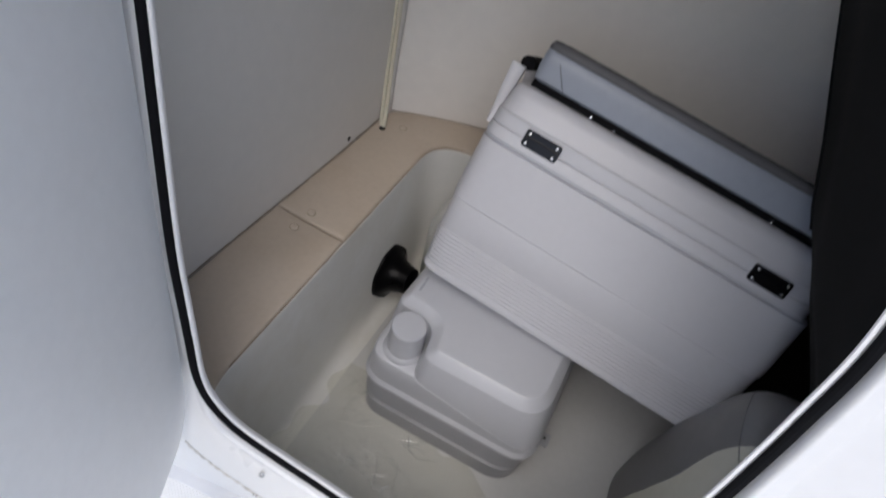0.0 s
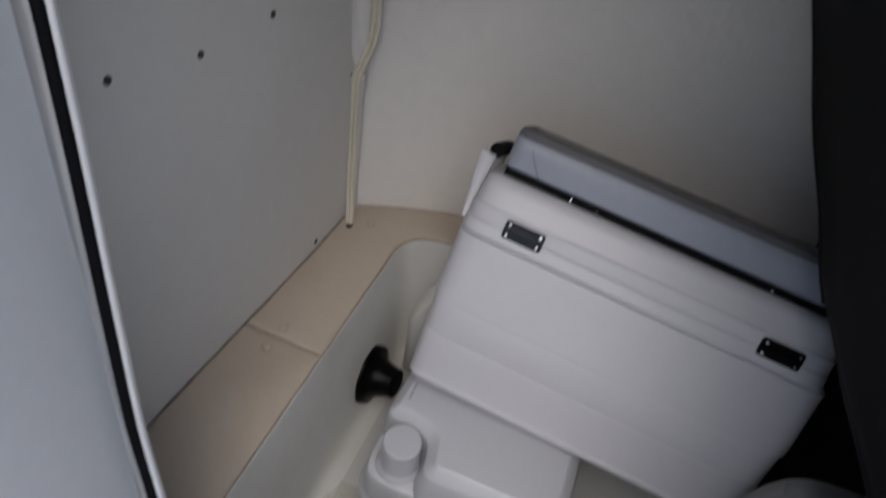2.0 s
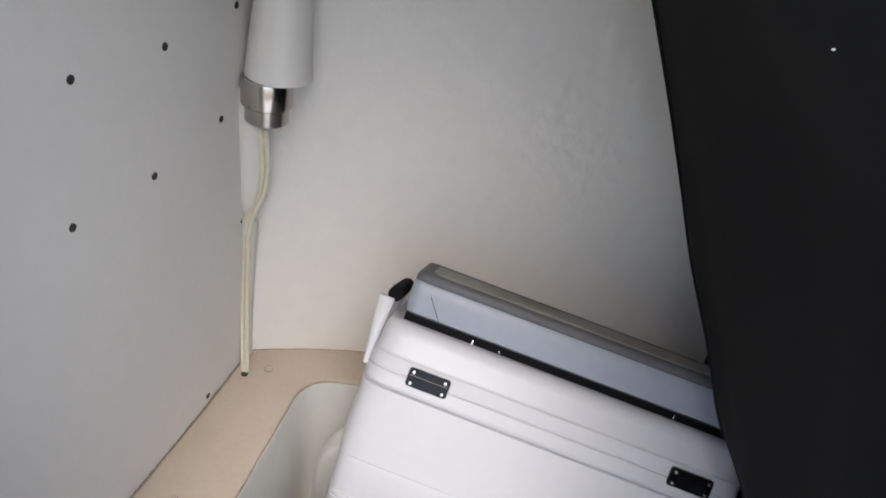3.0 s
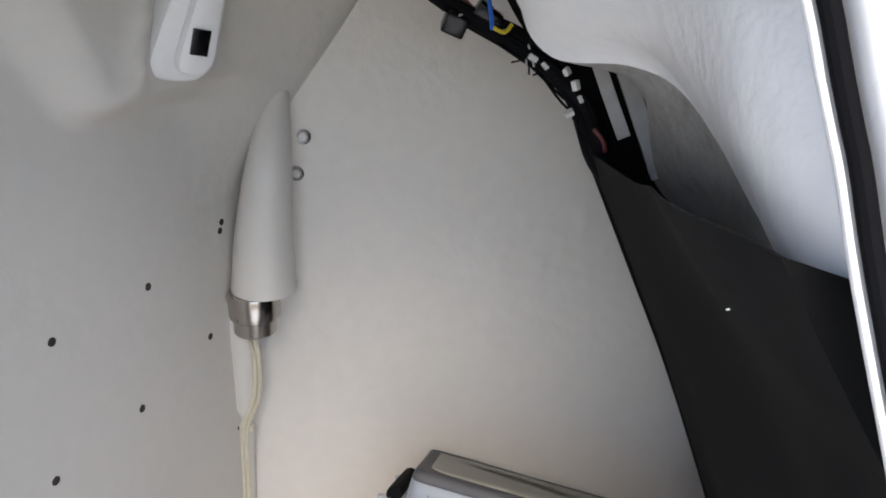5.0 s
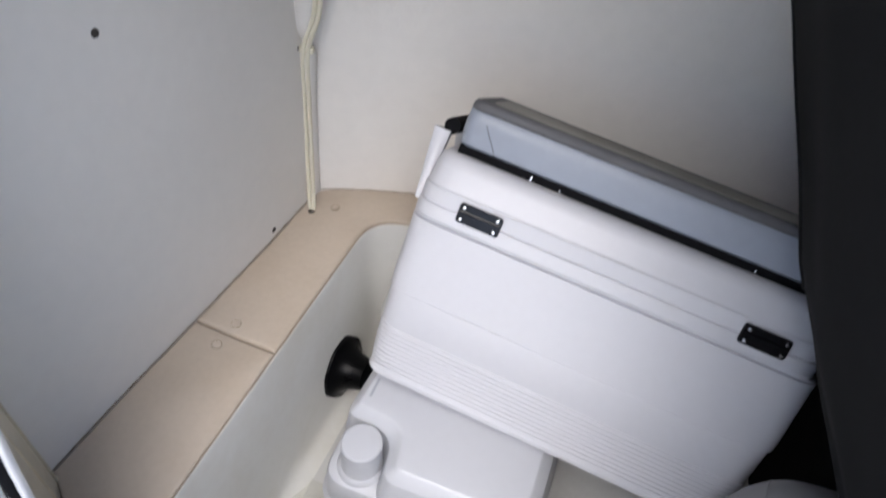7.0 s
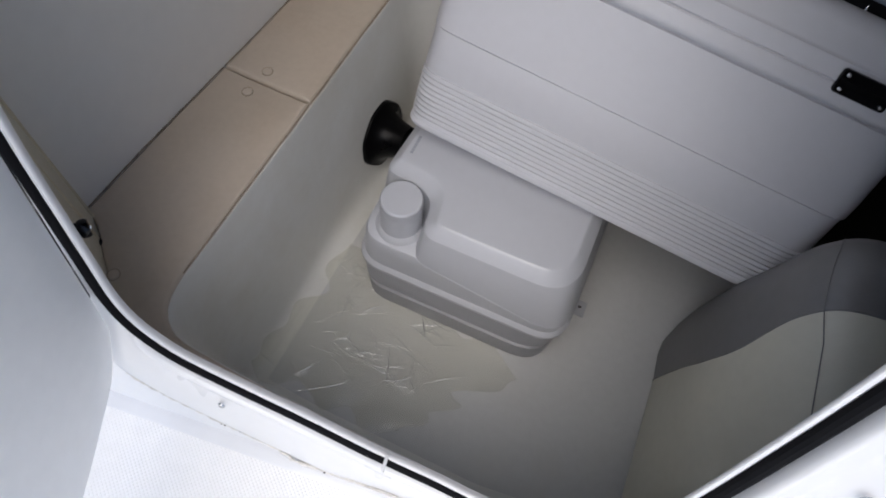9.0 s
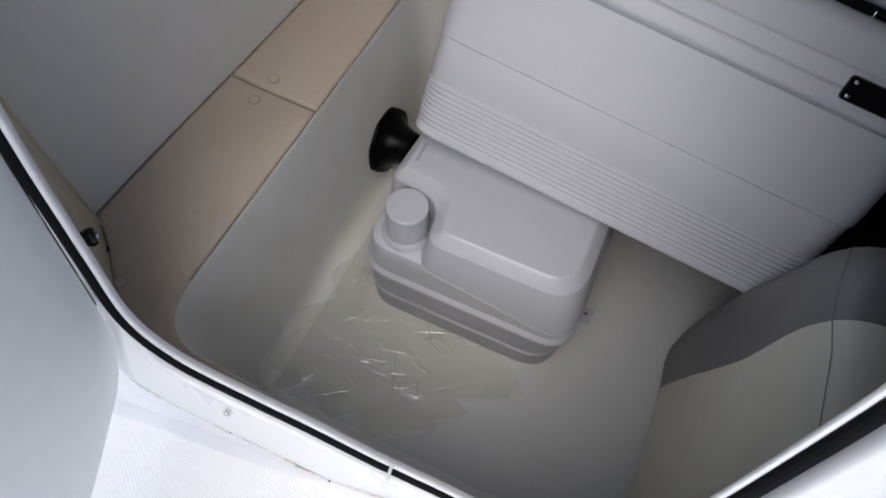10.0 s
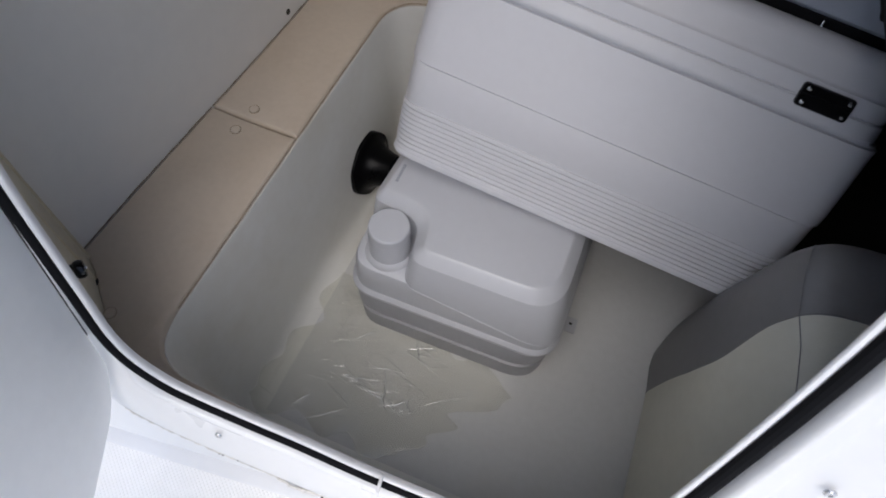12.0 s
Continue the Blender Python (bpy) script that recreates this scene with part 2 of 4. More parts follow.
# ---- building helpers ----
def part(name, bm, mat, parent=None, label="", smooth=35, at=None):
    """Links a bmesh as one mesh object, under a thing or a part where one is given."""
    bmesh.ops.recalc_face_normals(bm, faces=bm.faces)
    me = bpy.data.meshes.new(name)
    bm.to_mesh(me)
    bm.free()
    me.materials.append(mat)
    if smooth:
        me.shade_smooth()
        me.set_sharp_from_angle(angle=radians(smooth))
    ob = new(name, me)
    if at is not None:
        ob.matrix_world = at
    if parent is not None:
        ob.parent = parent
    if label:
        ob["label"] = label
    return ob


def thing(name, label, category, m=None, group=""):
    """An Empty at the base of a thing, which its parts hang under."""
    ob = new(name)
    ob.empty_display_size = 0.05
    if m is not None:
        ob.matrix_world = m
    return tagged(ob, label, category, group)


def loft(rings, close=True, caps=(True, True), bm=None):
    """Skins rings of equal length; close: whether each ring is a loop."""
    bm = bm or bmesh.new()
    vs = [[bm.verts.new(p) for p in ring] for ring in rings]
    count = len(vs[0])
    for a, b in zip(vs, vs[1:]):
        for i in range(count if close else count - 1):
            j = (i + 1) % count
            bm.faces.new((a[i], a[j], b[j], b[i]))
    if close and caps[0]:
        bm.faces.new(vs[0][::-1])
    if close and caps[1]:
        bm.faces.new(vs[-1])
    many = [f for f in bm.faces if len(f.verts) > 6]
    if many:
        bm.normal_update()
        bmesh.ops.triangulate(bm, faces=many, ngon_method="EAR_CLIP")
    return bm


def rounded(points, radii, seg=6):
    """A closed outline whose corners are rounded, bulging or hollow."""
    out, n = [], len(points)
    for i, p in enumerate(points):
        p, a, b = Vector(p), Vector(points[i - 1]), Vector(points[(i + 1) % n])
        r = radii[i] if hasattr(radii, "__len__") else radii
        if r <= 1e-5:
            out.append(p)
            continue
        da, db = (a - p).normalized(), (b - p).normalized()
        half = math.acos(max(-1, min(1, da.dot(db)))) / 2
        cut = min(r / math.tan(half), (a - p).length * 0.49, (b - p).length * 0.49)
        s, e = p + da * cut, p + db * cut
        for k in range(seg + 1):
            f = k / seg
            out.append((1 - f) ** 2 * s + 2 * f * (1 - f) * p + f**2 * e)
    return out


def inset(outline, d):
    """The outline moved inward by d along its own normals."""
    n, out = len(outline), []
    area = sum(outline[i - 1].x * outline[i].y - outline[i].x * outline[i - 1].y for i in range(n))
    side = 1 if area > 0 else -1
    for i in range(n):
        t = outline[(i + 1) % n] - outline[i - 1]
        if t.length < 1e-9:
            t = outline[(i + 2) % n] - outline[i - 2]
        t.normalize()
        out.append(outline[i] + side * d * Vector((-t.y, t.x)))
    return out


def box_outline(w, d, r, seg=6):
    return rounded([(-w / 2, -d / 2), (w / 2, -d / 2), (w / 2, d / 2), (-w / 2, d / 2)], r, seg)


def stack(levels):
    """A loft of flat outlines: each level is an outline and its height."""
    return loft([[(p.x, p.y, z) for p in outline] for outline, z in levels])


def rbox(sx, sy, sz, r=0.004, seg=2, at=(0, 0, 0)):
    bm = bmesh.new()
    bmesh.ops.create_cube(bm, size=1, matrix=Matrix.Translation(at) @ Matrix.Diagonal((sx, sy, sz, 1)))
    if r:
        bmesh.ops.bevel(bm, geom=bm.edges[:], offset=r, segments=seg, profile=0.6, affect="EDGES")
    return bm


def tube(points, radius, sides=10, closed=False, bm=None):
    """A round bar along points."""
    pts = [Vector(p) for p in points]
    n, rings, up = len(pts), [], None
    for i, p in enumerate(pts):
        if closed:
            t = (pts[(i + 1) % n] - pts[i - 1]).normalized()
        else:
            t = (pts[min(i + 1, n - 1)] - pts[max(i - 1, 0)]).normalized()
        if up is None:
            up = t.orthogonal().normalized()
        up = (up - t * up.dot(t)).normalized()
        side = t.cross(up)
        r = radius(i / max(n - 1, 1)) if callable(radius) else radius
        rings.append([p + r * (math.cos(a) * up + math.sin(a) * side) for a in (2 * math.pi * k / sides for k in range(sides))])
    if closed:
        # the frame may have turned on its way round: match the last ring to the first
        best = min(range(sides), key=lambda s: sum((rings[-1][(k + s) % sides] - rings[0][k]).length for k in range(sides)))
        bm = loft(rings, caps=(False, False), bm=bm)
        bm.verts.ensure_lookup_table()
        base, last = len(bm.verts) - n * sides, len(bm.verts) - sides
        for k in range(sides):
            bm.faces.new([bm.verts[i] for i in (last + (k + best) % sides, last + (k + 1 + best) % sides, base + (k + 1) % sides, base + k)])
        return bm
    return loft(rings, bm=bm)


def lathe(profile, seg=32):
    """Turns (radius, height) pairs about z."""
    return loft([[(r * math.cos(2 * math.pi * k / seg), r * math.sin(2 * math.pi * k / seg), z) for k in range(seg)] for r, z in profile])


def spline(points, steps=8, closed=False):
    """A smooth line through points (Catmull-Rom)."""
    pts = [Vector(p) for p in points]
    n, out = len(pts), []
    for i in range(n if closed else n - 1):
        if closed:
            a, b, c, d = (pts[(i + k - 1) % n] for k in range(4))
        else:
            a, b, c, d = pts[max(i - 1, 0)], pts[i], pts[i + 1], pts[min(i + 2, n - 1)]
        for k in range(steps):
            f = k / steps
            out.append(0.5 * (2 * b + (c - a) * f + (2 * a - 5 * b + 4 * c - d) * f * f + (3 * b - a - 3 * c + d) * f**3))
    if not closed:
        out.append(pts[-1])
    return out


def facing(origin, normal, up=(0, 0, 1)):
    """A frame at origin whose z looks along normal."""
    z = Vector(normal).normalized()
    x = Vector(up).cross(z).normalized()
    y = z.cross(x)
    m = Matrix((x, y, z)).transposed().to_4x4()
    m.translation = origin
    return m


def fade(x, a, b):
    f = max(0.0, min(1.0, (x - a) / (b - a)))
    return f * f * (3 - 2 * f)


# ---- the setting ----
LEDGE = 0.372
DECK = 0.38


def left_x(y, z):
    """The left wall: a slightly splayed moulding with a raised pod near the top."""
    base = -0.27 + 0.168 * (y - 0.453) - 0.035 * (z - 0.375)
    base -= 0.012 * fade(0.85 - z, 0, 0.4) * (1 - fade(y, 0.5, 1.02))
    # a ramp that faces the doorway, rising to the raised panel that carries the light
    start = 0.885 - 0.72 * (z - 1.39)
    pod = 0.046 * fade(z, 1.372, 1.412) * fade(y, start, start + 0.06 + 0.3 * max(0.0, z - 1.39)) * (1 - fade(y, 1.1, 1.27))
    lumps = 0.5 + noise.noise((3, y * 60, z * 45))
    rib = 0.013 * (0.7 + 0.5 * lumps) * fade(z, 1.395, 1.43) * math.exp(-((y - 0.953 - 0.38 * (z - 1.4)) / 0.019) ** 2)
    corner = 0.2 * fade(y, 1.08, 1.36) * max(0.0, (z - 1.2) / 0.35)
    lay = 0.0016 * fade(z, 0.95, 1.2) * (noise.noise((1, y * 14, z * 9)) + 0.5 * max(0.0, noise.noise((2, y * 34, z * 22))))
    return base + pod + rib + corner + lay


def back_y(x, z):
    lumps = max(0.0, noise.noise((x * 26, 5, z * 20))) + 0.5 * max(0.0, noise.noise((x * 60, 9, z * 50)))
    lumps *= fade(x, 0.16, 0.32) * (1 - fade(abs(z - 1.0 - 0.2 * x), 0.05, 0.2))
    return 1.192 + 0.125 * (1 - math.exp(-(x + 0.16) / 0.3)) + 0.1 * (z - 0.375) - 0.0032 * lumps


def grid(fn, us, vs, thick):
    """A sheet fn(u, v) with a back side at the given offset."""
    bm = bmesh.new()
    for off in (Vector(), Vector(thick)):
        rows = [[bm.verts.new(Vector(fn(u, v)) + off) for u in us] for v in vs]
        for a, b in zip(rows, rows[1:]):
            for i in range(len(us) - 1):
                bm.faces.new((a[i], a[i + 1], b[i + 1], b[i]))
    bm.verts.ensure_lookup_table()
    nu, nv = len(us), len(vs)
    half = nu * nv
    rim = [i for i in range(nu)] + [nu * k + nu - 1 for k in range(1, nv)] + [half - 1 - i for i in range(1, nu)] + [nu * k for k in range(nv - 2, 0, -1)]
    for i, j in zip(rim, rim[1:] + rim[:1]):
        bm.faces.new([bm.verts[k] for k in (i, j, j + half, i + half)])
    return bm


def steps(a, b, n):
    return [a + (b - a) * i / n for i in range(n + 1)]


wall_left = part("wall_left", grid(lambda y, z: (left_x(y, z), y, z), steps(0.44, 1.42, 190), steps(0.3, 1.78, 150), (-0.03, 0, 0)), GELCOAT, smooth=60)
tagged(wall_left, "white moulded gelcoat wall with open screw holes", "wall", kind="structure")
wall_back = part("wall_back", grid(lambda x, z: (x, back_y(x, z), z), steps(-0.3, 1.1, 200), steps(0.3, 1.78, 210), (0, 0.03, 0)), ROUGHCOAT, smooth=60)
tagged(wall_back, "rough brushed off-white gelcoat wall", "wall", kind="structure")
wall_right = part("wall_right", rbox(0.03, 1.3, 1.9, 0, at=(1.085, 0.87, 0.85)), GELCOAT)
tagged(wall_right, "plain white moulded wall behind the black curtain", "wall", kind="structure")
ceiling = part("ceiling", rbox(1.6, 1.1, 0.03, 0, at=(0.35, 0.99, 1.79)), GELCOAT)
tagged(ceiling, "plain white moulded ceiling", "ceiling", kind="structure")

# the inner corner panel between the side wall and the door frame
bm = loft([[(-0.268, 0.452, z), (-0.235, 0.418, z), (-0.142 - 0.12 * (z - 0.66), 0.288 + 0.25 * (z - 0.453), z), (-0.18 - 0.12 * (z - 0.66), 0.28 + 0.25 * (z - 0.453), z), (-0.3, 0.47, z)] for z in steps(0.3, 1.5, 12)])
wall_corner = part("wall_corner", bm, YELLOWCOAT)
tagged(wall_corner, "yellowed gelcoat corner panel beside the doorway", "wall", kind="structure")

for cx, cy, r in ((-0.2362, 0.4168, 0.0035), (-0.2645, 0.4485, 0.003)):
    line = [(cx + 0.0012 * noise.noise((9 * z, cx, 0)), cy, z) for z in steps(LEDGE, 1.45, 40)]
    part("caulk_line", tube(line, lambda f: r * (1 + 0.35 * noise.noise((14 * f, r, 2))), 8), CAULK, wall_corner, "yellowed bead of caulk")

# tub: sloping sides, rounded corners and floor
TUB = rounded([(-0.108, 0.325), (0.08, 0.295), (0.4, 0.256), (0.98, 0.256), (1.0, 1.24), (0.25, 1.172), (-0.0, 1.15)], [0.085, 0.3, 0.3, 0.06, 0.06, 0.02, 0.09], 8)
rings = [(-0.005, LEDGE - 0.0065), (0.0012, LEDGE - 0.0066), (0.0017, LEDGE - 0.0076), (0.003, LEDGE - 0.014), (0.022, 0.16), (0.03, 0.05), (0.035, 0.024), (0.043, 0.008), (0.056, 0.001), (0.075, 0.0)]
bm = loft([[(p.x, p.y, z) for p in inset(TUB, d)] for d, z in rings] , caps=(False, False))
tub = part("wall_tub", bm, TUBCOAT, smooth=60)
tagged(tub, "white moulded tub sides with rounded corners", "tub", kind="structure")
bm = loft([[(p.x, p.y, -0.02) for p in inset(TUB, 0.03)], [(p.x, p.y, 0.0) for p in inset(TUB, 0.03)]])
tagged(part("floor", bm, FLOORCOAT), "off-white textured non-skid floor, slightly stained", "floor", kind="structure")


# ---- doorway ----
def bend(x):
    """How far the console side curves outward at x."""
    return 0.043 * (max(0.0, min(x, 0.75) - 0.28) / 0.275) ** 1.5


def door_plane(x, z, out=0.0):
    """A place on the leaning console side, out metres outside it."""
    slope = (bend(x + 0.005) - bend(x - 0.005)) / 0.01
    n = Vector((-slope, -1, 0.25)).normalized()
    return Vector((x, 0.245 + 0.25 * (z - 0.453) - bend(x), z)) + out * n


OPENING = spline([(.276, .456), (.175, .486), (.11, .503), (.04, .523), (.005, .540), (-.025, .566), (-.044, .602), (-.057, .66), (-.067, .706), (-.0855, .797), (-.106, .945), (-.122, 1.068), (-.140, 1.19),
                  (-.160, 1.32), (-.170, 1.45), (-.15, 1.6), (-.06, 1.70), (.1, 1.72), (.3, 1.70), (.411, 1.64), (.460, 1.53), (.485, 1.452), (.540, 1.285),
                  (.568, 1.17), (.582, 1.06), (.579, .96), (.573, .87), (.566, .79), (.557, .70), (.546, .62), (.525, .545), (.48, .48), (.41, .455), (.34, .452)], 5, True)
OPENING = [Vector((p.x, p.y)) for p in OPENING]


def hinge_side(k):
    """How far the outline faces the hinge side at its point k, 0 to 1."""
    t = OPENING[(k + 1) % len(OPENING)] - OPENING[k - 1]
    n = Vector((t.y, -t.x)).normalized()
    if (OPENING[k] - Vector((0.24, 1.05))).dot(n) < 0:
        n = -n
    return fade(-n.x, 0.55, 0.95)


def door_ring(profile):
    """Sweeps (offset, height) pairs round the opening; the frame steps back on the hinge side."""
    loops = []
    for d, h in profile:
        loop = []
        for k, p in enumerate(OPENING):
            s = hinge_side(k)
            if h < -0.02:
                q, e = d, h
            elif h < -0.011:
                q, e = d + (0.012 - d) * s, h - 0.006 * s
            else:
                q, e = d, h - 0.02 * fade(d, 0.0068, 0.0115) * s
            t = (OPENING[(k + 1) % len(OPENING)] - OPENING[k - 1]).normalized()
            n = Vector((t.y, -t.x))
            n = n if (p - Vector((0.24, 1.05))).dot(n) > 0 else -n
            p = p + n * q
            loop.append(door_plane(p.x, p.y, e))
        loops.append(loop)
    return loops


def ring_mesh(profile, shut=False):
    loops = door_ring(profile)
    return loft(loops + (loops[:1] if shut else []), caps=(False, False))


door_frame = part("door_frame", ring_mesh([(.03, -.012), (.006, -.010), (-.0085, -.007), (-.0110, -.0025), (-.0119, .0003), (-.0117, .0024), (-.0108, .0034), (-.0078, .0034), (-.0066, -.003), (.0068, -.003), (.0082, .004), (.0098, .0085),
                                           (.0118, .0118), (.0140, .0126), (.0165, .0120), (.0315, .0014), (.034, .0008), (.046, .0030), (.088, .0095), (.096, .0075), (.1, .002), (.102, -.034)], True), FRAMEWHITE, smooth=40)
tagged(door_frame, "white moulded door frame with a raised inner lip", "door frame", kind="structure")
seal = part("seal", tube([door_plane(p.x, p.y, 0.0022) for p in OPENING], 0.0056, 10, True), RUBBER, door_frame, "black rubber door seal")
for gx, gz in ((0.277, 0.469),):
    part("seal_joint", rbox(0.004, 0.02, 0.006, 0.001, at=door_plane(gx, gz, 0.0118)), FRAMEWHITE, door_frame, "pale butt joint in the seal")


def screw(parent, place, normal, r=0.006, name="screw", mat=STEEL):
    bm = lathe([(r, 0.0), (r, 0.001), (r * 0.8, 0.0024), (r * 0.35, 0.0028), (r * 0.3, 0.0016), (0.0002, 0.0016)], 12)
    bm.transform(facing(place, normal))
    return part(name, bm, mat, parent)


OUTWARD = Vector((0, -1, 0.25)).normalized()
for sx, sz in ((0.0735, 0.466), (0.617, 0.80), (0.59, 1.30), (-0.2, 1.2)):
    screw(door_frame, door_plane(sx, sz, 0.0085), OUTWARD, 0.0046)

# console side round the frame
inner = inset(OPENING, -0.096)
loops = []
for far, h in ((0, 0.002), (1, 0.002), (1, -0.028), (0, -0.028)):
    loop = []
    for k, p in enumerate(inner):
        if far:
            c = Vector((0.24, 1.08))
            d = p - c
            s = min(((1.12 if d.x > 0 else -0.55) - c.x) / d.x if abs(d.x) > 1e-6 else 99, ((1.85 if d.y > 0 else 0.2) - c.y) / d.y if abs(d.y) > 1e-6 else 99)
            p = c + d * max(s, 1.001)
        loop.append(door_plane(p.x, p.y, h - (0 if far else 0.02 if h > 0 else 0.01) * hinge_side(k)))
    loops.append(loop)
wall_front = part("wall_front", loft(loops + loops[:1], caps=(False, False)), FRAMEWHITE, smooth=30)
tagged(wall_front, "white gelcoat console side with the doorway", "wall", kind="structure")

# deck outside, with a bead of old sealant along the console
xs = steps(-2.3, 2.7, 100)
edge_ys = [0.2272 - bend(x) for x in xs]
bm = loft([[(xs[0], -2.97, z), (xs[-1], -2.97, z), *[(x, y, z) for x, y in zip(xs[::-1], edge_ys[::-1])]] for z in (DECK - 0.03, DECK)])
deck = part("deck", bm, DECKCOAT)
tagged(deck, "white non-skid boat deck in daylight", "deck", kind="structure")
outer = [p for p in inset(OPENING, -0.1035) if p.y < 0.55]
edge_line = []
for x in steps(-0.055, 0.54, 120):
    z = max(min(outer, key=lambda p: abs(p.x - x)).y, DECK + 0.002) + 0.0012 * noise.noise((60 * x, 0, 0))
    edge_line.append(door_plane(x, z, 0.004 + 0.0045 * fade(DECK + 0.012 - z, 0, 0.01)))
bead = tube(edge_line, lambda f: 0.0016 + 0.0016 * max(0.0, noise.noise((24 * f, 5, 0))) + 0.0012 * abs(noise.noise((90 * f, 2, 0))), 8)
trim = part("trim", bead, STAIN)
tagged(trim, "weathered bead of old sealant along the door frame", "sealant", kind="structure")
rng = random.Random(4)
for k in (24, 25, 29, 52, 87):
    place = Vector(edge_line[k]) + Vector((0, -0.002, 0.001))
    part("fleck", rbox(rng.uniform(0.0012, 0.0032), 0.0018, rng.uniform(0.001, 0.0016), 0.0004, at=place), HOLE, trim, "dark crumb of sealant")
bm = loft([[(x, y - a, DECK + h) for a, h in ((0.0, 0.0002), (0.0, 0.0012), (0.018, 0.0012), (0.021, 0.0002))] for x, y in zip(xs, edge_ys)])
part("deck_border", bm, FRAMEWHITE, deck, "smooth border strip")

# ---- door leaf, swung open ----
DIRECTION = Vector((0.22, -0.975, 0)).normalized()
RISE = Vector((-0.165, 0.25, 1.0)).normalized()
FACE = DIRECTION.cross(RISE).normalized()
FACE = FACE if FACE.x > 0 else -FACE
skew = Matrix((DIRECTION, RISE, FACE)).transposed().to_4x4()
door = thing("door_1", "open white moulded door with a pale grey liner", "door", Matrix.Translation((-0.048, 0.258, 0.500)))
door["kind"] = "structure"
shape = rounded([(0, 0.04), (0.03, 0.0), (0.16, -0.022), (0.4, -0.012), (0.64, 0.03), (0.64, 1.24), (0, 1.24)], [0.03, 0.08, 0.5, 0.5, 0.07, 0.07, 0.05], 8)
bm = stack([(inset(shape, 0.012), -0.032), (inset(shape, 0.002), -0.028), (shape, -0.014), (inset(shape, 0.002), -0.003), (inset(shape, 0.01), 0.0)])
bm.transform(skew)
part("panel", bm, DOORWHITE, door)
bm = rbox(0.010, 1.06, 0.006, 0.0015, at=(-0.012, 0.6, -0.022))
bm.transform(skew)
hinge = part("hinge", bm, BLACKPLASTIC, door, "dark strip hinge with small screws")
for k in range(12):
    screw(hinge, skew @ Vector((-0.012, 0.12 + 0.087 * k, -0.019)), FACE, 0.003)
knob = thing("door_latch", "small black latch knob on the inside of the door frame", "latch", facing((-0.0955, 0.333, 0.627), (0.7, 0.7, -0.1)))
part("knob", lathe([(0.008, -0.012), (0.0085, 0.0), (0.0102, 0.002), (0.0106, 0.007), (0.009, 0.0105), (0.0004, 0.0115)], 20), BLACKPLASTIC, knob)
part("screw", lathe([(0.003, 0.011), (0.0026, 0.0125), (0.0004, 0.013)], 10), STEEL, knob)


# ---- ledge pads ----
def button(parent, x, y, z=0.0):
    bm = lathe([(0.0085, -0.002), (0.0085, 0.0006), (0.0075, 0.0018), (0.004, 0.0024), (0.0003, 0.0025)], 20)
    bm.transform(Matrix.Translation((x, y, z)))
    made = part("button", bm, BEIGE, parent)
    part("ring", tube([(x + 0.0092 * math.cos(a), y + 0.0092 * math.sin(a), z + 0.0002) for a in steps(0, math.tau, 24)[:-1]], 0.0006, 6, True), JOINT, made, "dark ring of dirt")
    return made


def softened(outline, gap=0.012):
    """The outline with points at short steps, pushed in and out a little as sewn vinyl is."""
    out = []
    for a, b in zip(outline, outline[1:] + outline[:1]):
        a, b = Vector(a), Vector(b)
        count = max(1, int((b - a).length / gap))
        out += [a.lerp(b, k / count) for k in range(count)]
    return [p + 0.0011 * Vector((noise.noise((p.x * 22, p.y * 22, 1)), noise.noise((p.x * 22, p.y * 22, 6)))) for p in out]


def ledge_pad(outline, label):
    pad = thing("ledge_pad", label, "pad", group="pads on the ledge")
    o = softened(outline)
    rings = [(o, -0.012), (o, -0.004), (inset(o, 0.0006), -0.0016), (inset(o, 0.0018), 0.0008), (inset(o, 0.0034), 0.0023), (inset(o, 0.0052), 0.003)]
    part("cover", loft([[(p.x, p.y, LEDGE + z + 0.0006 * noise.noise((p.x * 15, p.y * 15, 3))) for p in ring] for ring, z in rings]), BEIGE, pad, smooth=50)
    return pad


def wall_line(y):
    return (left_x(y, LEDGE) + 0.003, y)


# ledge under the pads
ledge_rings = []
for z in (LEDGE - 0.03, LEDGE - 0.0115):
    ledge_rings.append([(p.x, p.y, z) for p in inset(TUB, -0.001)])
big = []
for p in TUB:
    c = Vector((0.45, 0.75))
    d = p - c
    s = min((0.62 if d.x > 0 else 0.8) / abs(d.x) if abs(d.x) > 1e-6 else 99, (0.62 if d.y > 0 else 0.5) / abs(d.y) if abs(d.y) > 1e-6 else 99)
    big.append(c + d * max(s, 1.05))
ledge_rings.append([(p.x, p.y, LEDGE - 0.0115) for p in big])
ledge_rings.append([(p.x, p.y, LEDGE - 0.03) for p in big])
tagged(part("ledge", loft(ledge_rings + ledge_rings[:1], caps=(False, False)), TUBCOAT), "white moulded ledge round the tub", "ledge", kind="structure")

def tub_edge(y):
    """The tub's straight left edge."""
    return (-0.108 + 0.108 * (y - 0.322) / 0.828, y)


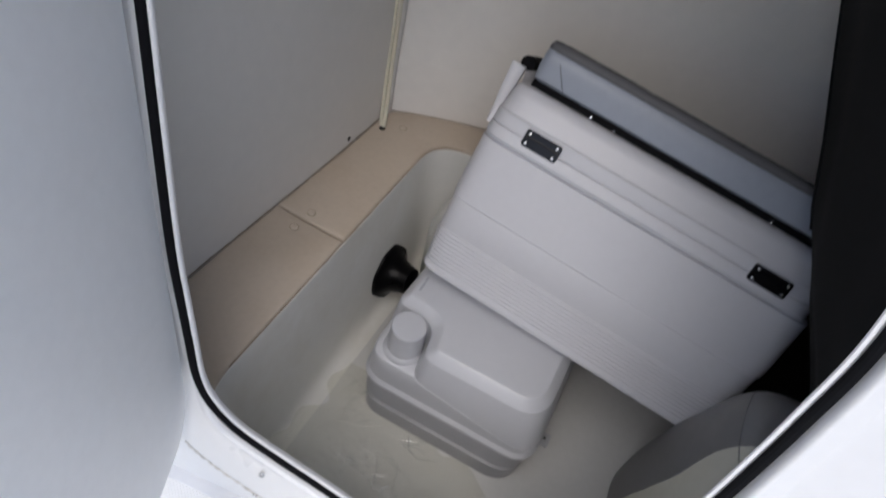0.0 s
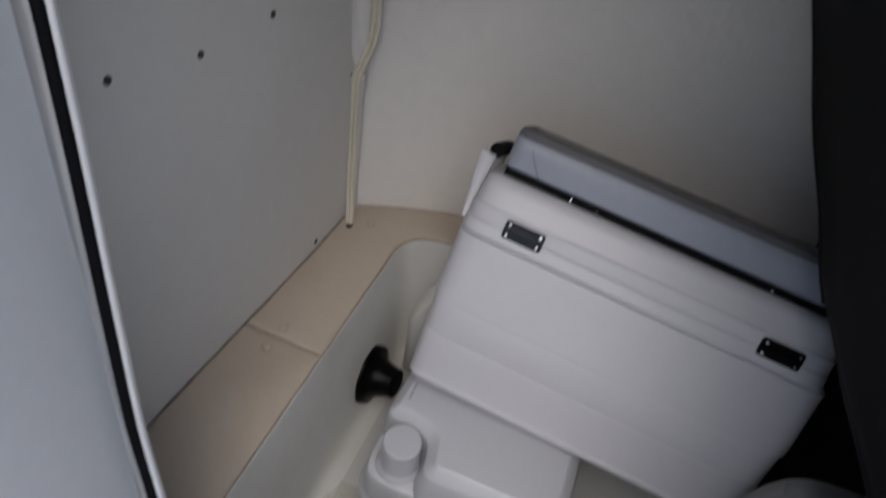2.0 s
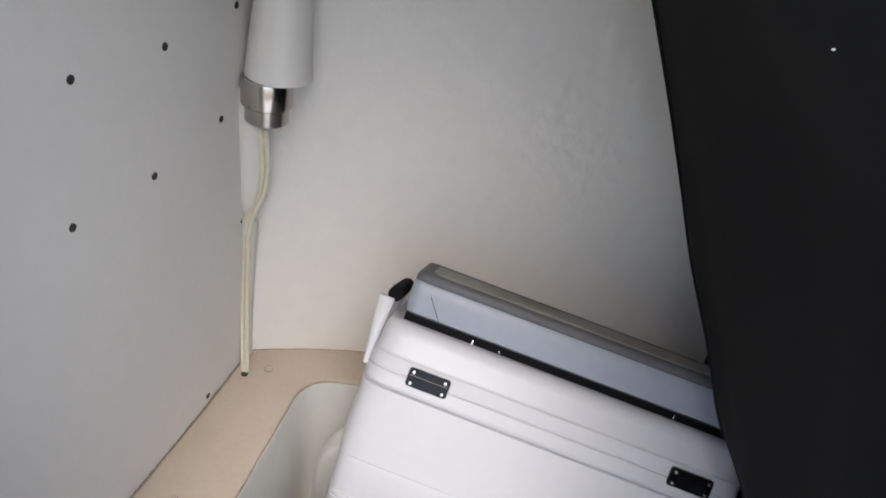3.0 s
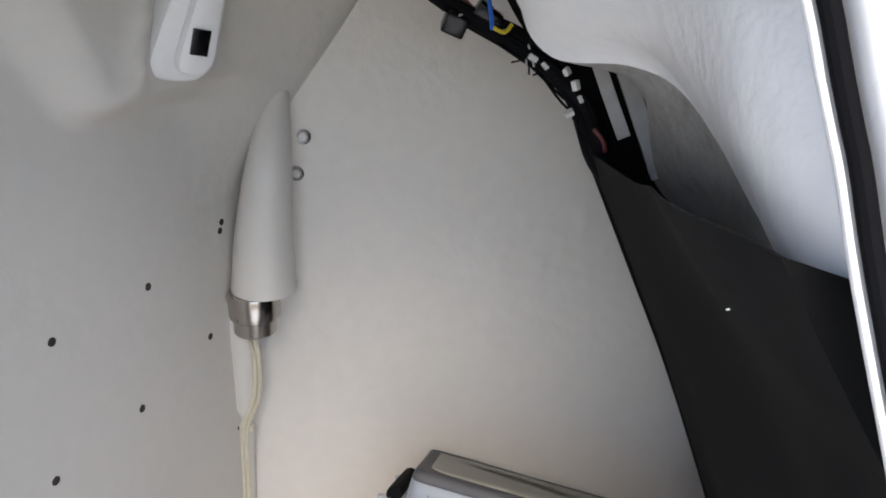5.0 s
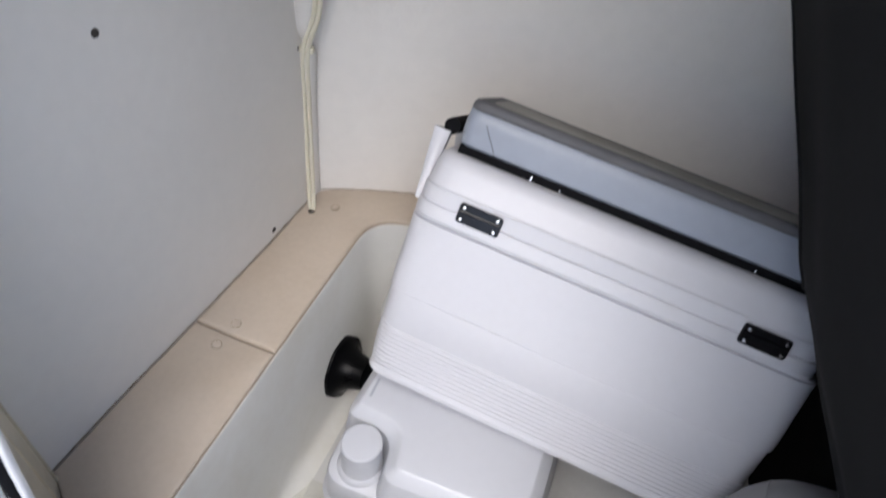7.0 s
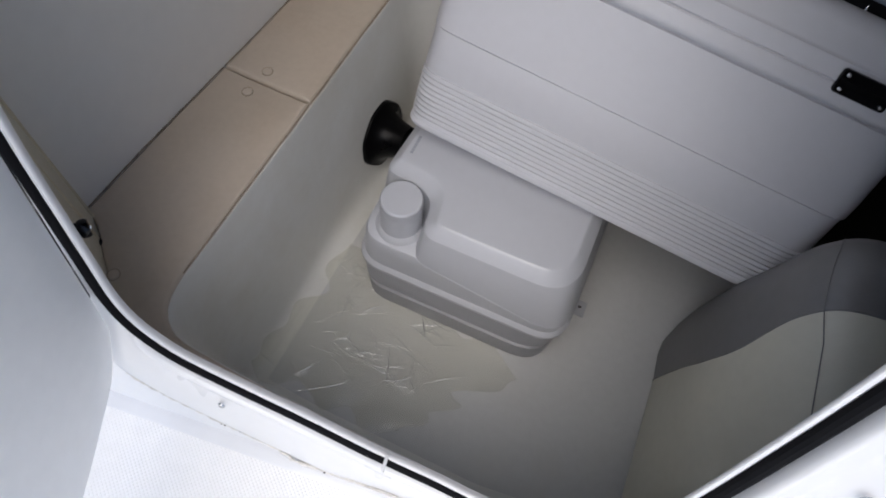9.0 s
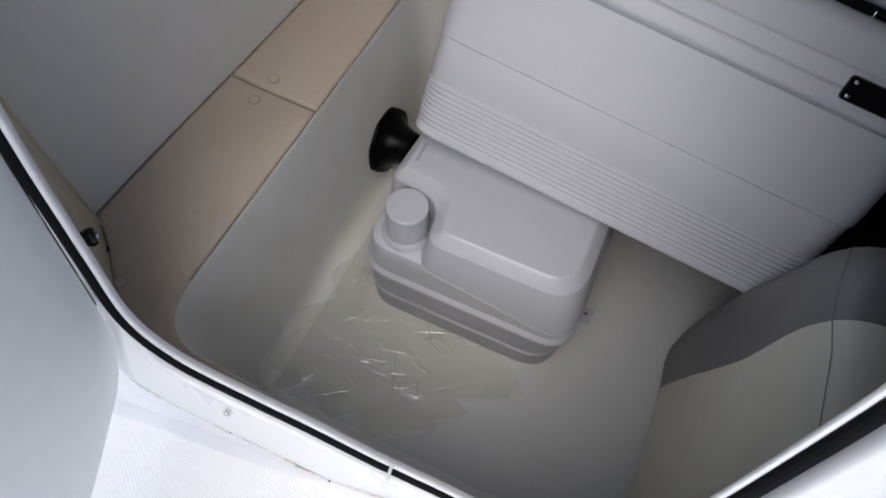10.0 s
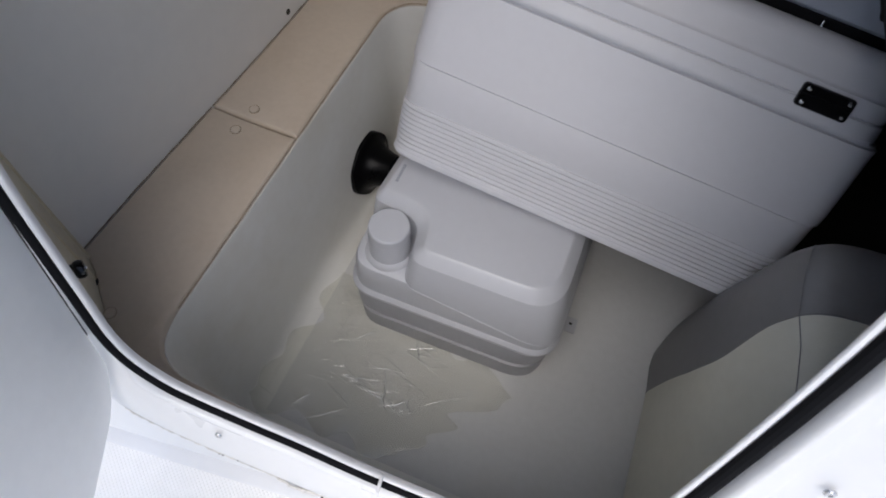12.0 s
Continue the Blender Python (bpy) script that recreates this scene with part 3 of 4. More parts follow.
front_corner = [(p.x, p.y) for p in TUB[:9]]
rear_corner = [(p.x, p.y) for p in TUB[-9:]]
front_pad = ledge_pad([wall_line(0.78), wall_line(0.6), wall_line(0.456), (-0.25, 0.436), (-0.13, 0.295), (-0.1, 0.272), (0.05, 0.258), (0.3, 0.246), (0.44, 0.243), (0.44, 0.2555), *[(p.x, p.y) for p in TUB[9:26]][::-1], *front_corner[::-1],
                       tub_edge(0.6), tub_edge(0.757)], "beige vinyl ledge pad along the wall, lightly stained")
rear_pad = ledge_pad([wall_line(0.783), tub_edge(0.760), tub_edge(0.9), *rear_corner[::-1], (0.25, 1.172), (0.6, 1.205), (0.96, 1.236), (0.96, 1.30),
                      *[(x, back_y(x, LEDGE) - 0.001) for x in (0.6, 0.3, 0.2, 0.1, 0.0, -0.06, -0.11)], wall_line(1.19), wall_line(1.0)], "beige vinyl ledge pad turning the corner, lightly stained")
for pad, line in ((front_pad, [(left_x(y, LEDGE) + 0.0015, y, LEDGE) for y in steps(0.45, 0.78, 10)]), (rear_pad, [(left_x(y, LEDGE) + 0.0015, y, LEDGE) for y in steps(0.783, 1.2, 10)]),
                  (rear_pad, [(x, back_y(x, LEDGE) - 0.0005, LEDGE) for x in steps(-0.15, 0.6, 16)]),
                  (front_pad, [(*tub_edge(y), LEDGE - 0.001) for y in steps(0.41, 0.757, 6)]),
                  (rear_pad, [(*tub_edge(y), LEDGE - 0.001) for y in steps(0.76, 1.0, 6)] + [(p.x + 0.001, p.y - 0.001, LEDGE - 0.001) for p in TUB[-9:]][::-1])):
    line = [Vector(p) + 0.0012 * Vector((noise.noise((p[0] * 25, p[1] * 25, 4)), noise.noise((p[0] * 25, p[1] * 25, 8)), 0)) for p in spline(line, 4)]
    part("joint", tube(line, lambda f: 0.0011 + 0.0006 * noise.noise((f * 30, 1, 2)), 6), JOINT, pad, "dark brown joint line")
for bx, by in ((-0.156, 0.744), (-0.185, 0.374)):
    button(front_pad, bx, by, LEDGE + 0.003)
for bx, by in ((-0.144, 0.796), (-0.085, 1.15)):
    button(rear_pad, bx, by, LEDGE + 0.003)
part("drain_hole", lathe([(0.009, LEDGE + 0.003), (0.009, LEDGE + 0.0036), (0.0003, LEDGE + 0.0037)], 16), HOLE, front_pad).location = (-0.235, 0.411, 0)

# ---- fittings on the left wall ----
for y, z in ((0.622, 0.982), (0.816, 1.131), (0.997, 1.123), (1.130, 0.964), (0.944, 0.942), (0.777, 0.947), (1.199, 1.155), (1.192, 1.141), (1.03, 0.39)):
    bm = lathe([(0.0062, -0.001), (0.006, 0.0006), (0.0042, 0.0007), (0.0036, 0.0002), (0.0002, 0.0001)], 12)
    bm.transform(facing((left_x(y, z) + 0.0006, y, z), (1, -0.17, 0)))
    part("screw_hole", bm, HOLE, wall_left, "empty countersunk screw hole")

# pod light with its switch
light = thing("cabin_light", "white oval cabin light with a small dark switch", "light", facing((-0.128, 1.035, 1.506), (0.62, -0.74, -0.25)) @ pose(0, 0, 0, 0, 0, -9))
oval = rounded([(-0.052, -0.088), (0.042, -0.085), (0.037, 0.09), (-0.02, 0.09)], [0.03, 0.045, 0.04, 0.03], 8)
part("housing", stack([(oval, -0.06), (oval, 0.006), (inset(oval, 0.004), 0.013), (inset(oval, 0.012), 0.016)]), WHITEPLASTIC, light)
lens = [Vector((p.x * 0.6 + 0.013, p.y * 0.8)) for p in oval]
part("diffuser", stack([(lens, 0.012), (lens, 0.022), (inset(lens, 0.004), 0.027), (inset(lens, 0.012), 0.029)]), WHITEPLASTIC, light, "raised oval cover")
part("switch", rbox(0.023, 0.035, 0.006, 0.001, at=(0.011, -0.02, 0.0295)), BLACKPLASTIC, light, "small dark square switch")

# moulded boss in the corner, with the steel drain fitting and its two hoses
boss_c = spline([(-0.104, 1.213, 1.028), (-0.104, 1.213, 1.037), (-0.104, 1.214, 1.06), (-0.102, 1.22, 1.14), (-0.098, 1.245, 1.25), (-0.097, 1.29, 1.35), (-0.095, 1.33, 1.42)], 5)
bm = tube(boss_c, lambda f: 0.060 * (1 - 0.95 * f**2.6) * (0.86 + 0.14 * fade(f, 0.0, 0.07)), 28)
tagged(part("corner_boss", bm, GELCOAT, smooth=60), "white tapering moulded boss running up the corner", "boss", kind="structure")
fitting = thing("drain_fitting", "brushed steel stepped drain fitting under the corner boss", "fitting", pose(-0.1185, 1.195, 0.947))
part("collar", lathe([(0.03, 0.031), (0.0435, 0.032), (0.0465, 0.035), (0.0465, 0.078), (0.045, 0.081), (0.03, 0.082)], 40), CHROME, fitting)
part("sleeve", lathe([(0.02, 0.0), (0.037, 0.0005), (0.039, 0.003), (0.039, 0.031), (0.03, 0.033)], 40), CHROME, fitting)
for dx in (-0.006, 0.006):
    bm = lathe([(0.0055, -0.006), (0.0055, 0.002), (0.001, 0.002)], 12)
    bm.transform(Matrix.Translation((dx, -0.004, 0)))
    part("barb", bm, CHROME, fitting)
hoses = thing("drain_hoses", "pair of thin cream drain hoses clipped in the corner", "hose", pose(-0.122, 1.195, 0.38))
clip_p = Vector((-0.146, 1.195, 0.725))
for dx, dy in ((-0.0048, 0.0), (0.0048, -0.002)):
    bm = tube([p - Vector((-0.122, 1.195, 0.38)) for p in spline([(-0.1235 + dx, 1.191, 0.93), (-0.117 + dx, 1.189, 0.87), (-0.122 + dx, 1.19, 0.80), (-0.146 + dx, 1.188 + dy, 0.725),
              (-0.15 + dx, 1.185, 0.62), (-0.146 + dx, 1.17, 0.5), (-0.135 + dx, 1.14, 0.40), (-0.131 + dx * 0.7, 1.129, 0.37)], 8)], 0.0046, 10)
    part("hose", bm, TUBECREAM, hoses)
bm = rbox(0.03, 0.012, 0.012, 0.003, at=clip_p - Vector((-0.122, 1.195, 0.38)) + Vector((0, -0.004, 0)))
clip = part("clip", bm, TUBECREAM, hoses, "pale hose clip")
screw(clip, clip_p - Vector((-0.122, 1.195, 0.38)) + Vector((-0.017, -0.012, 0.002)), (0.3, -1, 0), 0.0055, mat=HOLE)
part("drain_hole", lathe([(0.008, LEDGE + 0.003), (0.008, LEDGE + 0.0036), (0.0003, LEDGE + 0.0037)], 14), HOLE, rear_pad).location = (-0.129, 1.122, 0)
# low moulded strip behind the hoses
bm = tube(spline([(-0.150, 1.208, 1.0), (-0.150, 1.208, 0.85), (-0.150, 1.206, 0.77), (-0.153, 1.206, 0.72), (-0.157, 1.205, 0.66), (-0.158, 1.20, 0.5), (-0.154, 1.19, 0.36)], 6),
          lambda f: 0.026 - 0.012 * math.exp(-((f - 0.44) / 0.06) ** 2) - 0.008 * f, 16)
tagged(part("corner_bead", bm, GELCOAT, smooth=60), "uneven white fillet down the wall corner", "fillet", kind="structure")

# capped bolts on the back wall
for x, z in ((-0.0575, 1.288), (-0.0685, 1.2205)):
    y = back_y(x, z)
    bolt = thing("cap_bolt", "round steel bolt head on the back wall", "bolt", facing((x, y, z), (0.05, -1, 0.1)), "bolts on the back wall")
    part("washer", lathe([(0.014, -0.004), (0.014, 0.0015), (0.012, 0.003), (0.0085, 0.0025)], 20), STEEL, bolt)
    part("head", lathe([(0.0085, 0.001), (0.0082, 0.005), (0.006, 0.0072), (0.0003, 0.008)], 6), WHITEPLASTIC, bolt)

# ---- portable toilet ----
toilet = thing("portable_toilet", "pale grey portable toilet on the floor, filler cap at the corner", "toilet", pose(0.282, 0.766, 0, 0, 0, -6))
TW, TD, WIDE = 0.387, 0.349, 0.016
fw, fd = (TW + WIDE - 0.003) / 2, (TD - 0.003) / 2
foot = [p + Vector((WIDE / 2, 0)) for p in rounded([(-fw, -fd), (fw, -fd), (fw, fd), (-fw, fd)], [0.06, 0.078, 0.05, 0.05], 8)]
bm = stack([(inset(foot, 0.016), 0.0), (inset(foot, 0.007), 0.005), (inset(foot, 0.003), 0.064), (inset(foot, 0.009), 0.0675), (inset(foot, 0.009), 0.080), (inset(foot, 0.001), 0.084),
            (foot, 0.132), (inset(foot, 0.004), 0.14), (inset(foot, 0.004), 0.152)])
part("waste_tank", bm, POTTYGREY, toilet, "darker grey waste tank", smooth=40)
rim = [p + Vector((WIDE / 2, 0)) for p in box_outline(TW + WIDE, TD, 0.058, 8)]
bm = stack([(inset(rim, 0.008), 0.149), (inset(rim, 0.001), 0.151), (inset(rim, -0.003), 0.155), (inset(rim, -0.003), 0.161), (inset(rim, 0.001), 0.167), (inset(rim, 0.004), 0.170),
            (inset(rim, 0.006), 0.212), (inset(rim, 0.008), 0.231), (inset(rim, 0.011), 0.238), (inset(rim, 0.018), 0.2415), (inset(rim, 0.03), 0.242)])
part("body", bm, POTTY, toilet, smooth=30)


def lid_outline(d, tight=0.0):
    """The lid, d metres in from its edge: hollowed round the cap, cut away under the cooler."""
    pts = [(-0.070, -0.156), (0.190, -0.156), (0.190, 0.05), (0.1, 0.09), (-0.165, 0.131), (-0.179, -0.066), (-0.083, -0.077)]
    move = [(1, 1), (-1, 1), (-1, -0.7), (-0.5, -0.9), (1, -1), (1, 1), (1, 1)]
    radii = [0.03, 0.07 - tight, 0.05, 0.05, 0.04, 0.022, 0.045]
    sign = [-1, -1, -1, -1, -1, -1, 1]
    return rounded([(p[0] + d * m[0], p[1] + d * m[1]) for p, m in zip(pts, move)], [max(r + s * d, 0.006) for r, s in zip(radii, sign)], 10)


def skirt(d, flare, z, drop=0.0):
    """A ring of the lid; it flares to the body and its lower edge steps down past the cap."""
    return [(p.x + flare * fade(p.x, 0.12, 0.19), p.y - 0.8 * flare * fade(-p.y, 0.1, 0.15), z - drop * fade(p.x, -0.045, 0.025)) for p in lid_outline(d, 2.6 * flare)]


bm = loft([skirt(-0.0078, 0.010, 0.2365, 0.040), skirt(-0.0088, 0.010, 0.2380, 0.040), skirt(-0.0086, 0.0096, 0.2440, 0.034), skirt(-0.006, 0.007, 0.2660, 0.02), skirt(-0.001, 0.002, 0.3050), skirt(0.0, 0.0012, 0.3095), skirt(0.0014, 0.0008, 0.3115),
           skirt(0.0148, 0, 0.3273), skirt(0.0172, 0, 0.3292), skirt(0.0195, 0, 0.3301), skirt(0.03, 0, 0.3308)])
part("seat_lid", bm, POTTY, toilet, smooth=17)
part("trim_line", tube(skirt(-0.0085, 0.0098, 0.2385, 0.040)[:31], 0.0015, 6), POTTY, toilet, "thin moulded seam bead")
cx, cy = -0.1257, -0.1145
bm = lathe([(0.046, 0.2), (0.045, 0.212), (0.041, 0.219), (0.0375, 0.222), (0.0365, 0.262), (0.035, 0.266), (0.035, 0.272)], 36)
bm.transform(Matrix.Translation((cx, cy, 0.031)))
part("filler_neck", bm, POTTY, toilet)
bm = lathe([(0.0345, 0.27), (0.0365, 0.272), (0.0365, 0.287), (0.0358, 0.2905), (0.0335, 0.2925), (0.031, 0.2925), (0.0004, 0.2935)], 40)
bm.transform(Matrix.Translation((cx, cy, 0.031)))
part("filler_cap", bm, POTTY, toilet, "round screw cap", smooth=28)
# worn lettering along the lid: plain bars
for k in range(7):
    part("lettering", rbox(0.0052, 0.0042, 0.0004, 0, at=(-0.148, -0.028 + 0.0058 * k, 0.331)), PRINT, toilet)
for k in range(4):
    part("lettering", rbox(0.0085, 0.0022, 0.0004, 0, at=(-0.145, 0.034 + 0.0055 * k, 0.331)), PRINT, toilet)
bm = rbox(0.034, 0.034, 0.004, 0.001, at=(TW / 2 + 0.034, -0.014, 0.006))
lug = part("hold_down", bm, POTTY, toilet, "small pale hold-down bracket")
part("upright", rbox(0.004, 0.034, 0.03, 0.001, at=(TW / 2 + 0.0185, -0.014, 0.019)), POTTY, lug)
part("slot", rbox(0.007, 0.005, 0.0012, 0.0005, at=(TW / 2 + 0.038, -0.012, 0.0084)), HOLE, lug)
screw(lug, Vector((TW / 2 + 0.0205, -0.024, 0.022)), (1, 0, 0), 0.006, mat=BLACKPLASTIC)

# ---- cooler, leaning back in the tub ----
CU = Vector((0.986, -0.134, -0.100)).normalized()
CN = Vector((-0.065, -0.857, 0.511))
CN = (CN - CU * CN.dot(CU)).normalized()
CV = CN.cross(CU).normalized()
CV = CV if CV.z > 0 else -CV
base = Vector((0.225, 0.923, 0.683)) + 0.259 * CU - 0.330 * CV
cool_m = Matrix((CU, -CN, CV)).transposed().to_4x4()
cool_m.translation = base
cooler = thing("cooler", "large white ribbed plastic cooler with black hinges, leaning back", "cooler", cool_m)
CDEPTH = 0.38


def cooler_ring(half, front, back, r):
    # the shell narrows towards its foot, more so at the far end
    off = -0.30 * max(0.0, 0.322 - half) - 0.004
    near = -0.3 * off
    return rounded([(-half + off, front), (half + near, front), (half + near, back), (-half + off, back)], r, 8)


def body_ring(half, front, back, r):
    grow = 0.008 + 0.010 * fade(0.325 - half, 0, 0.035)
    ring = cooler_ring(half, front, back, r)
    return [p + Vector((-grow if p.x < 0 else grow + 0.012, 0)) for p in ring]


levels = [(body_ring(0.278, 0.018, CDEPTH - 0.05, 0.04), -0.016), (body_ring(0.286, 0.008, CDEPTH - 0.04, 0.042), -0.013), (body_ring(0.2885, 0.005, CDEPTH - 0.036, 0.042), -0.008), (body_ring(0.2885, 0.005, CDEPTH - 0.036, 0.046), -0.002)]
h = -0.001
for k in range(10):
    g = 0.0028
    half = 0.288 + 0.016 * (k / 10)
    f = 0.006 - 0.004 * k / 10
    levels += [(body_ring(half, f, CDEPTH - 0.036, 0.046), h), (body_ring(half + 0.0008, f - 0.0008, CDEPTH - 0.035, 0.046), h + 0.0027), (body_ring(half, f, CDEPTH - 0.036, 0.046), h + 0.0058),
               (body_ring(half - g, f + g, CDEPTH - 0.039, 0.046), h + 0.0066), (body_ring(half - g, f + g, CDEPTH - 0.039, 0.046), h + 0.0077)]
    h += 0.0082
levels += [(body_ring(0.304, 0.002, CDEPTH - 0.025, 0.048), 0.086), (body_ring(0.3155, 0.0, CDEPTH - 0.018, 0.05), 0.144), (body_ring(0.3165, 0.0002, CDEPTH - 0.018, 0.05), 0.1475), (body_ring(0.3195, -0.004, CDEPTH - 0.012, 0.05), 0.150),
           (body_ring(0.322, -0.0045, CDEPTH - 0.01, 0.05), 0.17), (body_ring(0.325, -0.0035, CDEPTH - 0.006, 0.052), 0.269), (body_ring(0.3262, -0.003, CDEPTH - 0.005, 0.052), 0.278),
           (body_ring(0.323, 0.002, CDEPTH - 0.008, 0.05), 0.2805), (body_ring(0.323, 0.002, CDEPTH - 0.008, 0.05), 0.2835), (cooler_ring(0.331, -0.0105, CDEPTH, 0.054), 0.2855), (cooler_ring(0.3325, -0.0125, CDEPTH, 0.054), 0.290), (cooler_ring(0.3325, -0.012, CDEPTH + 0.001, 0.054), 0.294), (cooler_ring(0.332, -0.010, CDEPTH + 0.001, 0.054), 0.310), (cooler_ring(0.328, -0.006, CDEPTH - 0.003, 0.052), 0.313)]
part("body", stack(levels), COOLERWHITE, cooler, smooth=32)
lid = [(cooler_ring(0.327, -0.0055, CDEPTH - 0.003, 0.052), 0.311), (cooler_ring(0.331, -0.009, CDEPTH, 0.054), 0.3145), (cooler_ring(0.331, -0.0085, CDEPTH, 0.054), 0.338), (cooler_ring(0.3285, -0.006, CDEPTH - 0.003, 0.053), 0.3405),
       (cooler_ring(0.328, -0.0045, CDEPTH - 0.003, 0.053), 0.3435), (cooler_ring(0.326, -0.001, CDEPTH - 0.006, 0.052), 0.374), (cooler_ring(0.323, 0.004, CDEPTH - 0.01, 0.05), 0.386), (cooler_ring(0.314, 0.014, CDEPTH - 0.02, 0.044), 0.3935), (cooler_ring(0.30, 0.028, CDEPTH - 0.034, 0.036), 0.396)]
part("lid", stack(lid), COOLERWHITE, cooler, "white lid with a moulded edge", smooth=32)
for hx in (-0.259 + 0.0345, 0.2 + 0.0345):
    bm = stack([(box_outline(0.073, 0.033, 0.006, 4), 0.0), (box_outline(0.073, 0.033, 0.006, 4), 0.002), (box_outline(0.07, 0.03, 0.005, 4), 0.005)])
    tube([(-0.034, 0.003, 0.004), (0.034, 0.003, 0.004)], 0.0022, 8, bm=bm)
    bm.transform(Matrix.Translation((hx, -0.0105, 0.317)) @ Euler((radians(90), 0, 0)).to_matrix().to_4x4())
    plate = part("hinge", bm, BLACKPLASTIC, cooler, "black hinge plate with four steel screws")
    for px in (-0.028, 0.028):
        for pz in (-0.0095, 0.0095):
            screw(plate, Vector((hx + px, -0.0155, 0.317 + pz)), (0, -1, 0), 0.0034)
# swing-up handle at the end


def flat_bar(points, wide, thick):
    rings = []
    line = spline(points, 5)
    for k, p in enumerate(line):
        wider = thick * (0.7 + 1.1 * k / len(line))
        rings.append([p + Vector((wider * x, wide * y, 0)) for x, y in ((-1, -0.7), (-0.6, -1), (0.6, -1), (1, -0.7), (1, 0.7), (0.6, 1), (-0.6, 1), (-1, 0.7))])
    return loft(rings)


bm = flat_bar([(-0.339, 0.046, 0.30), (-0.3405, 0.056, 0.330), (-0.343, 0.066, 0.360), (-0.345, 0.077, 0.391), (-0.347, 0.086, 0.416)], 0.0125, 0.0085)
handle = part("handle", bm, COOLERWHITE, cooler, "white swing-up end handle", smooth=50)
bm = tube([(-0.334, y, 0.4255 - 0.1 * (y - 0.17) ** 2) for y in steps(0.082, 0.27, 8)], 0.0142, 14)
part("grip", bm, RUBBER, handle, "black handle grip")
bm = flat_bar([(-0.339, 0.31, 0.30), (-0.3405, 0.30, 0.330), (-0.343, 0.289, 0.360), (-0.345, 0.278, 0.391), (-0.347, 0.268, 0.416)], 0.0125, 0.0085)
part("arm", bm, COOLERWHITE, handle, smooth=50)

# seat cushion screwed to the lid
cushion_m = cool_m @ pose(0.0, 0.183, 0.3935)
cushion = thing("seat_cushion", "blue-grey vinyl seat cushion with a taupe top, on the cooler lid", "cushion", cushion_m)
part("base_board", rbox(0.612, 0.300, 0.0172, 0.003, at=(0.003, 0.0, 0.0086)), RUBBER, cushion, "black base board")
side = [p + Vector((0.004, -0.0325)) for p in box_outline(0.618, 0.250, 0.022, 6)]
bm = stack([(inset(side, 0.006), 0.0165), (inset(side, -0.001), 0.0205), (inset(side, -0.0035), 0.04), (inset(side, -0.0035), 0.058), (inset(side, -0.0026), 0.0745), (inset(side, -0.0012), 0.076), (inset(side, 0.01), 0.0765)])
part("cover", bm, SEATGREY, cushion, "slate blue-grey vinyl front", smooth=50)
bm = stack([(inset(side, 0.008), 0.075), (inset(side, -0.0013), 0.0757), (inset(side, -0.0028), 0.0775), (inset(side, -0.0014), 0.0865), (inset(side, 0.002), 0.0915), (inset(side, 0.006), 0.0933), (inset(side, 0.013), 0.0936), (inset(side, 0.03), 0.091), (inset(side, 0.06), 0.088)])
part("top_band", bm, BANDGREY, cushion, "grey vinyl band round the top, darkened for its shade", smooth=50)
top = [p + Vector((0.004, -0.0055)) for p in box_outline(0.6195, 0.198, 0.014, 6)]
bm = stack([(top, 0.0825), (inset(top, -0.0015), 0.086), (inset(top, 0.0005), 0.0902), (inset(top, 0.002), 0.0916), (inset(top, 0.02), 0.0922), (inset(top, 0.05), 0.092)])
part("top_panel", bm, PANELTAUPE, cushion, "dull taupe top panel", smooth=50)
part("stitching", tube(spline([(-0.243, -0.1585, 0.0185), (-0.254, -0.1612, 0.034), (-0.272, -0.1612, 0.059)], 5), 0.0006, 6), HOLE, cushion)
for sx, size in ((-0.177, 0.003), (-0.128, 0.0018), (0.189, 0.003)):
    part("staple", rbox(size, 0.003, 3.6 * size, 0.0008, at=(sx, -0.150, 0.005)), STEEL, cushion)

# ---- hose flange in the tub wall ----
flange = thing("hose_flange", "glossy black round hose flange on the tub wall", "flange", facing((0.006, 0.935, 0.103), (0.95, -0.2, 0.17)))
rim_turn = [math.tau * k / 72 for k in range(72)]


def lobed(r, z, lobe):
    return [((r + lobe * math.cos(8 * (a - 0.3))) * math.cos(a), (r + lobe * math.cos(8 * (a - 0.3))) * math.sin(a), z) for a in rim_turn]


bm = loft([lobed(0.0715, -0.016, 0.001), lobed(0.0725, 0.001, 0.001), lobed(0.0705, 0.006, 0.0009), lobed(0.061, 0.009, 0.0005), lobed(0.052, 0.016, 0), lobed(0.044, 0.030, 0),
           lobed(0.038, 0.048, 0), lobed(0.034, 0.066, 0), lobed(0.024, 0.067, 0)])
part("plate", bm, FLANGEBLACK, flange)
# screw heads coloured white in place of the glints on the metal
for k in range(8):
    a = math.tau * k / 8 + 0.3
    screw(flange, Vector((0.064 * math.cos(a), 0.064 * math.sin(a), 0.0075)), (0, 0, 1), 0.0026, mat=TAPE)
# bottle shape made up for a pale slab of unknown kind by the cooler
bottle = thing("pale_slab", "off-white slab of unknown kind with a sloping shoulder, behind the cooler", "bottle", pose(0.0, 1.075, 0.0))


def slab_ring(x0, x1, d, z):
    return [(p.x + (x0 + x1) / 2, p.y, z) for p in box_outline(x1 - x0, d, min(0.024, 0.45 * d, 0.45 * (x1 - x0)), 5)]


